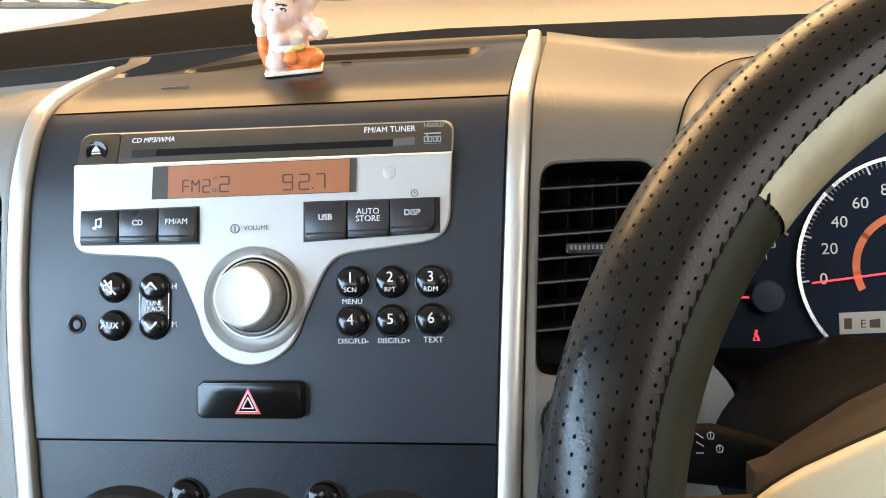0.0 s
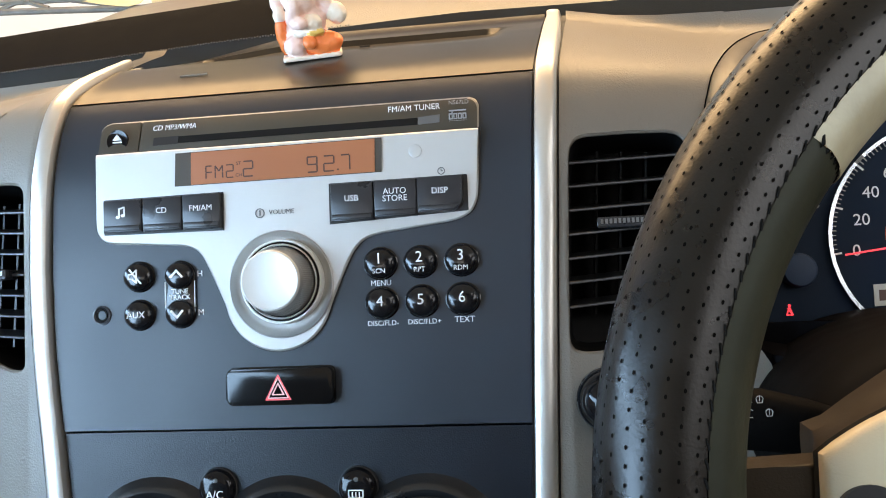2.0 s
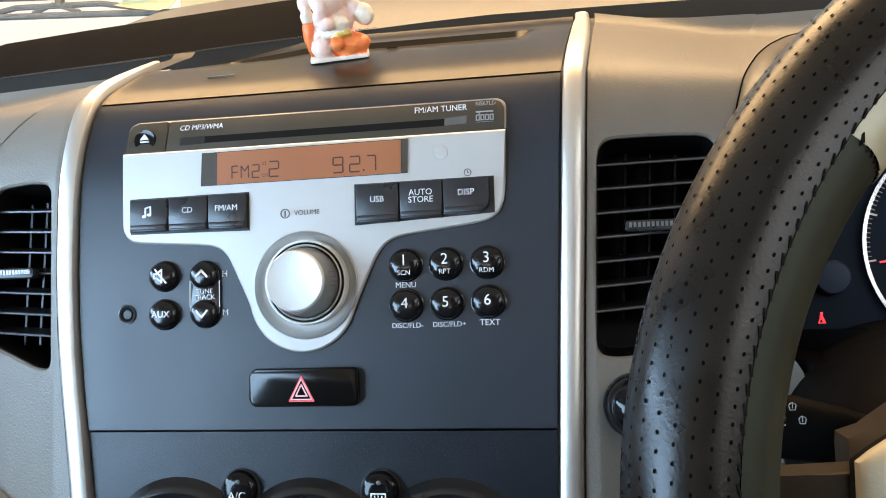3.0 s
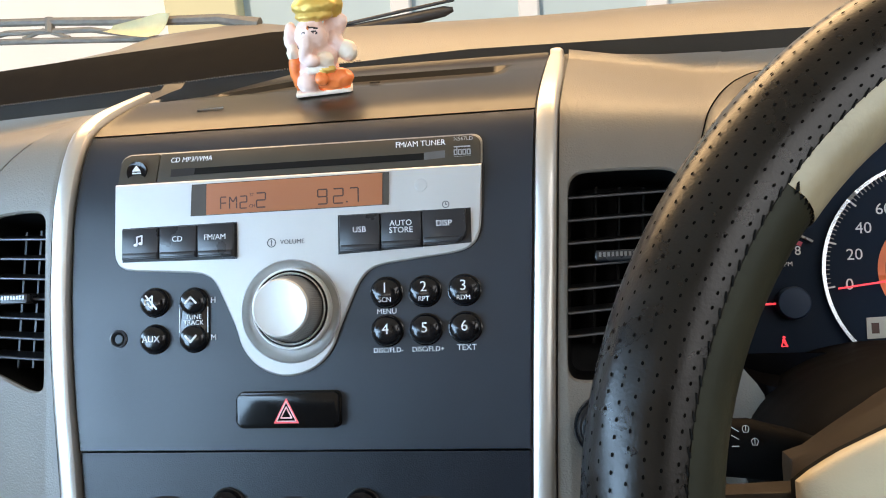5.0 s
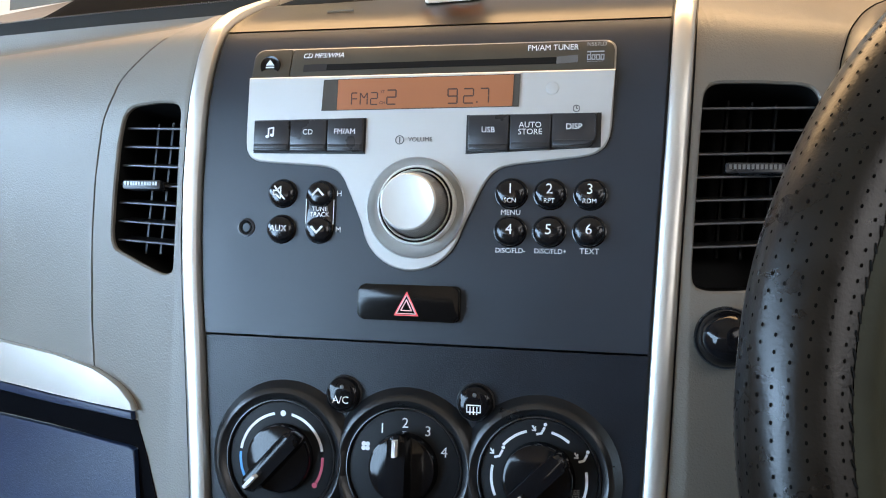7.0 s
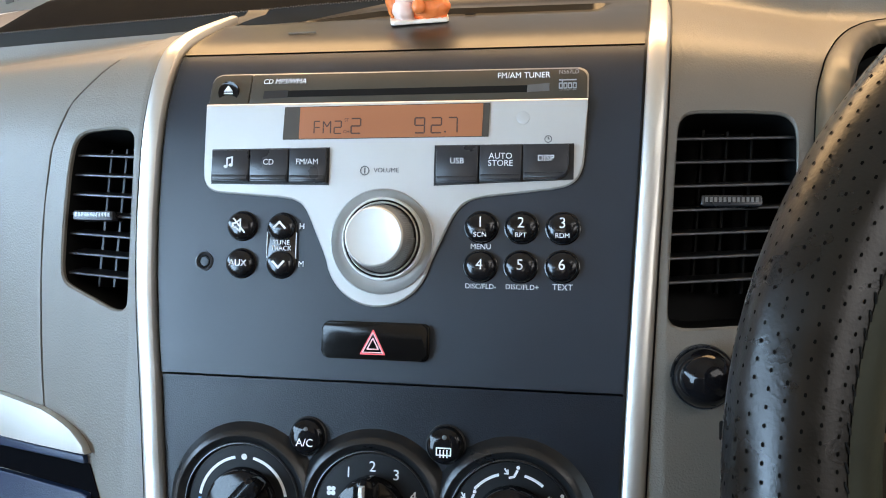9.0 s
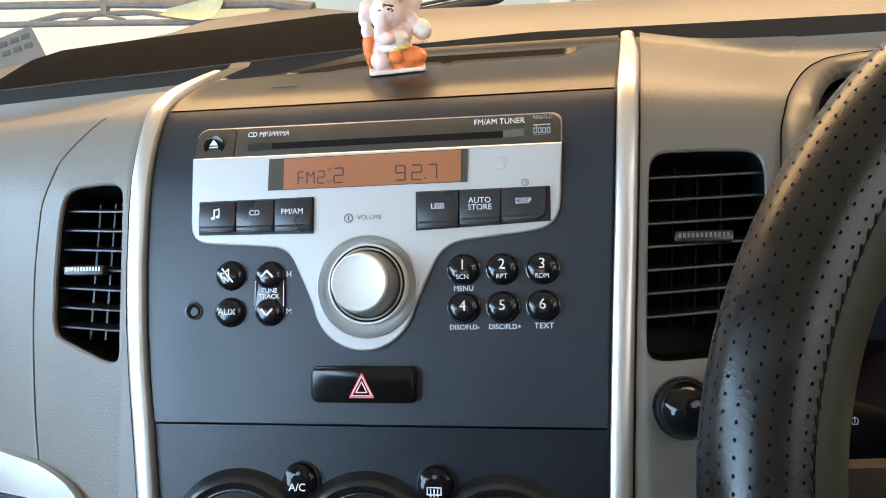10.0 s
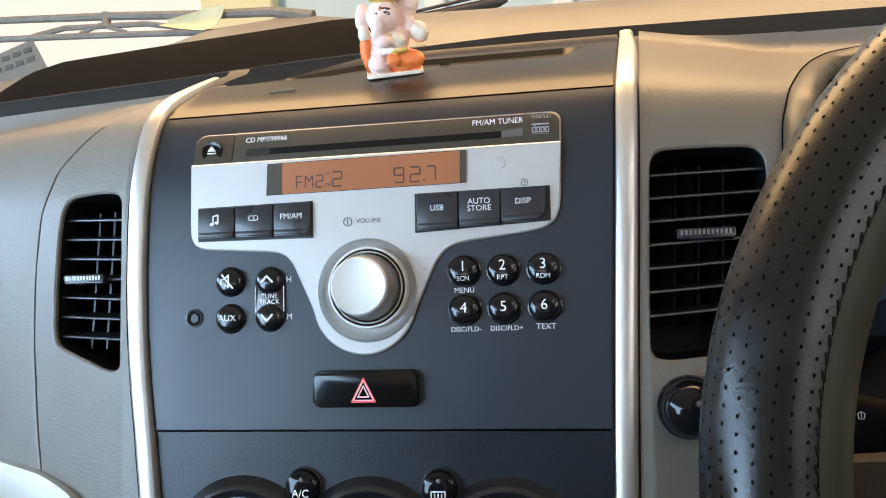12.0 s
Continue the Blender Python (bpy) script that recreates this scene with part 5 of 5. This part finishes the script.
fig.matrix_world = TIP @ pose(FX, FY, FZ, 27, 0, 0) @ pose(0, 0, 0, 0, 0, 14)
tagged(fig, "small painted clay elephant figurine in orange and pink on the dash", "figurine")

# ---- windscreen base, wipers, outside ----
COWL = ((-0.8, 0.214), (-0.45, 0.234), (-0.31, 0.249), (-0.235, 0.26), (-0.163, 0.264), (-0.075, 0.269), (0.062, 0.2655), (0.145, 0.264), (0.225, 0.265), (0.8, 0.25))
LEDGE_TOP = ((-0.8, 0.182), (-0.45, 0.200), (-0.352, 0.206), (-0.346, 0.222), (-0.338, 0.240), (-0.325, 0.2515), (-0.31, 0.255), (-0.235, 0.26), (-0.163, 0.264), (-0.075, 0.269), (0.062, 0.2655), (0.145, 0.264), (0.225, 0.265), (0.8, 0.25))
BONNET_TOP = ((-0.8, 0.27), (-0.457, 0.322), (-0.326, 0.336), (-0.28, 0.349), (-0.2, 0.354), (-0.15, 0.352), (-0.10, 0.342), (0.0, 0.335), (0.8, 0.32))
XS = [-0.8 + 0.04 * i for i in range(41)]
setting("dash_groove", grid_sheet(XS, [0, 0.3, 0.6, 1.0], lambda x, v: (x, 0.124 + 0.016 * v, lerp(GROOVE_TOP, x) - 0.07 * (1 - v)), 0.0), GROOVE, "dark plastic step behind the dash top", "dashboard")


def ledge(x, v):
    return (x, 0.14 + 0.06 * v, lerp(GROOVE_TOP, x) + (lerp(LEDGE_TOP, x) - lerp(GROOVE_TOP, x)) * (v + 0.12 * math.sin(math.pi * v)))


# one ledge in two colours; the dark passenger half has shade painted in
setting("passenger_ledge_shade", grid_sheet(sorted([x for x in XS if x < -0.045] + [-0.352, -0.346, -0.338, -0.325, -0.31, -0.03]), [0, 0.1, 0.25, 0.5, 0.75, 1.0], ledge), LEDGESHADE, "passenger half of the windscreen ledge, its shade put into near-black colour", "dashboard")
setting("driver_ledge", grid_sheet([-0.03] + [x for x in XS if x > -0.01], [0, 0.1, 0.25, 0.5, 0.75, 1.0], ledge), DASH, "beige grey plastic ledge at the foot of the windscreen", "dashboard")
bm = bmesh.new()
for i in range(330):
    x = -0.62 + i * 0.0019
    bmesh.ops.create_icosphere(bm, subdivisions=1, radius=0.0006, matrix=Matrix.Translation((x, 0.1395, lerp(GROOVE_TOP, x) + 0.0004 + 0.0003 * math.sin(i * 2.3))))
setting("ledge_beading", bm, GREYPLASTIC, "fine grey beading along the ledge", "trim")
bonnet = thing("car_bonnet", (0.0, 0.4, 0.2), "grey painted bonnet and cowl seen through the windscreen", "car bonnet")
part("panel", grid_sheet(XS, [0, 0.25, 0.5, 0.75, 1.0, 1.3], lambda x, v: (x, 0.205 + 0.195 * v, lerp(COWL, x) - 0.012 + (lerp(BONNET_TOP, x) - lerp(COWL, x) + 0.012) * (v if v <= 1 else 0.8)), 0.004, (0, 0.2, -1)), HOOD, bonnet)


def wiper(a, b, c, label):
    t = thing("windscreen_wiper", a, label, "wiper", "windscreen wipers")
    a, b, c = Vector(a), Vector(b), Vector(c)
    d = b - a
    up = Vector((0, 0, 1))
    part("arm", tube([a + up * 0.022, a + d * 0.35 + up * 0.023, a + d * 0.7 + up * 0.022, b + up * 0.019, b + (c - b) * 0.6 + up * 0.012, c], 0.0042, 8, taper=[0.9, 1.0, 1.1, 1.2, 1.3, 1.7]), WIPERGLARE, t)
    part("blade", tube([a + d * k / 8 + up * 0.0015 * math.sin(math.pi * k / 8) for k in range(9)], 0.0036, 8), WIPERGLARE, t)
    part("bridge", tube([a + d * 0.45 + up * 0.003, a + d * 0.55 + up * 0.011, a + d * 0.8 + up * 0.012, a + d * 0.98 + up * 0.002], 0.0030, 6), WIPERGLARE, t)
    part("bridge", tube([a + d * 0.6 + up * 0.004, a + d * 0.66 + up * 0.013, a + d * 0.74 + up * 0.004], 0.0024, 6), WIPERGLARE, t)
    part("clip", tube([a + d * 0.68 + up * 0.010, a + d * 0.68 + up * 0.026], 0.0050, 8), WIPERGLARE, t)
    return t


wiper((-0.66, 0.40, 0.366), (-0.275, 0.40, 0.346), (-0.165, 0.40, 0.352), "black wiper blade and arm resting on the windscreen")
plate_tag = thing("paper_label", (-0.52, 0.382, 0.306), "grey printed label standing by the wiper", "label")
part("sheet", prism([(-0.575, 0.300), (-0.452, 0.312), (-0.474, 0.350), (-0.575, 0.318)], 0.382, 0.383), TAGGREY, plate_tag, smooth=False)
for k in range(2):
    for m in range(4):
        x, z = -0.522 + 0.013 * m + 0.004 * k, 0.3245 - 0.010 * k + 0.0035 * m
        part("mark", prism([(x, z), (x + 0.009, z + 0.002), (x + 0.008, z + 0.007), (x - 0.001, z + 0.005)], 0.3812, 0.382), TAGMARK, plate_tag, smooth=False)
tip = thing("windscreen_wiper", (-0.02, 0.40, 0.34), "black wiper tip resting on the windscreen", "wiper", "windscreen wipers")
part("blade", tube([(-0.11, 0.40, 0.3310), (-0.07, 0.40, 0.3365), (-0.02, 0.40, 0.3425), (0.025, 0.40, 0.3490), (0.034, 0.40, 0.3505)], 0.0065, 10, taper=[1.0, 1.0, 0.95, 0.8, 0.35]), RUBBER, tip)
part("spine", tube([(-0.11, 0.395, 0.3375), (-0.02, 0.395, 0.3505), (0.036, 0.395, 0.3580)], 0.0018, 8), RUBBER, tip)
leaf = thing("dry_leaf", (-0.28, 0.392, 0.35), "pale yellow dry leaf caught under the wiper", "leaf")
part("blade", grid_sheet([0, 0.2, 0.4, 0.6, 0.8, 1], [-1, -0.5, 0, 0.5, 1], lambda u, v: (-0.325 + 0.062 * u + 0.006 * v, 0.392 - 0.004 * v * v, 0.357 - 0.004 * u + v * 0.0125 * (0.15 + u) ** 0.8 * (1 if u < 0.9 else 0.75) + 0.004 * u * u), 0.0006), LEAF, leaf)

# outdoors, level with the world
ground = bmesh.new()
bmesh.ops.create_grid(ground, x_segments=40, y_segments=40, size=60)
g = flat_mesh("ground", ground, CONCRETE)
tagged(g, "pale sunlit concrete yard", "ground", kind="structure")


def outdoor_block(name, x0, x1, y0, y1, z1, material, label):
    bm = bmesh.new()
    bmesh.ops.create_cube(bm, size=1.0, matrix=Matrix.Translation(((x0 + x1) / 2, (y0 + y1) / 2, z1 / 2)) @ Matrix.Diagonal((x1 - x0, y1 - y0, z1, 1)))
    bmesh.ops.bevel(bm, geom=list(bm.edges), offset=0.01, segments=1, affect="EDGES")
    o = flat_mesh(name, bm, material)
    return tagged(o, label, "wall", kind="structure")


outdoor_block("yard_wall", -12, -1.85, 4.0, 4.2, 2.6, WALLPAINT, "white sunlit yard wall")
outdoor_block("yard_wall_panel", -1.5, 6, 4.0, 4.2, 2.6, BLUEWALL, "pale blue sunlit yard wall")
outdoor_block("yard_pillar", -1.86, -1.48, 3.9, 4.25, 2.8, CREAMWALL, "cream painted pillar in the yard")
for x in (-0.72, -0.10, 0.5, 1.2):
    outdoor_block("yard_post", x, x + 0.10, 3.94, 4.0, 2.7, WALLPAINT, "white painted post on the yard wall")
# unseen slab added overhead so that sunlight misses the car and bonnet
sun_slab = outdoor_block("sun_blocker_slab", -3.0, 3.0, -5.0, 1.9, 0.15, CONCRETE, "unseen concrete slab over the car, added to keep the sun off")
sun_slab.location.z = 2.5

# ---- cabin shell ----
def slab(name, x0, x1, y0, y1, z0, z1, material, label, category):
    bm = bmesh.new()
    bmesh.ops.create_cube(bm, size=1.0, matrix=Matrix.Translation(((x0 + x1) / 2, (y0 + y1) / 2, (z0 + z1) / 2)) @ Matrix.Diagonal((x1 - x0, y1 - y0, z1 - z0, 1)))
    o = flat_mesh(name, bm, material, False)
    return tagged(o, label, category, kind="structure")


slab("ceiling", -0.75, 0.75, -2.1, 0.0, 1.72, 1.76, ROOF, "pale grey cabin roof lining", "ceiling")
slab("floor", -0.75, 0.75, -2.1, 0.6, 0.30, 0.34, BLACK, "dark carpeted cabin floor", "floor")
for sx, name in ((-1, "wall_left"), (1, "wall_right")):
    slab(name, sx * 0.74 - 0.03, sx * 0.74 + 0.03, -2.1, 0.45, 0.34, 1.12, LINING, "grey door trim below the side window", "wall")
    slab(name + "_pillar", sx * 0.74 - 0.03, sx * 0.74 + 0.03, -0.95, -0.82, 1.12, 1.72, LINING, "grey door pillar", "pillar")
slab("wall_rear", -0.75, 0.75, -2.12, -2.06, 0.34, 1.2, LINING, "grey trim below the rear window", "wall")
# tall unseen slab, added to keep the rear lamp off the wheel rim
slab("rear_light_blocker", 0.10, 0.62, -1.02, -0.88, 0.34, 1.62, SEATCLOTH, "unseen dark slab behind the driver's place, added to block rear light", "seat")
slab("seat_back", -0.6, 0.08, -1.0, -0.86, 0.34, 1.25, SEATCLOTH, "dark fabric front seat backs", "seat")
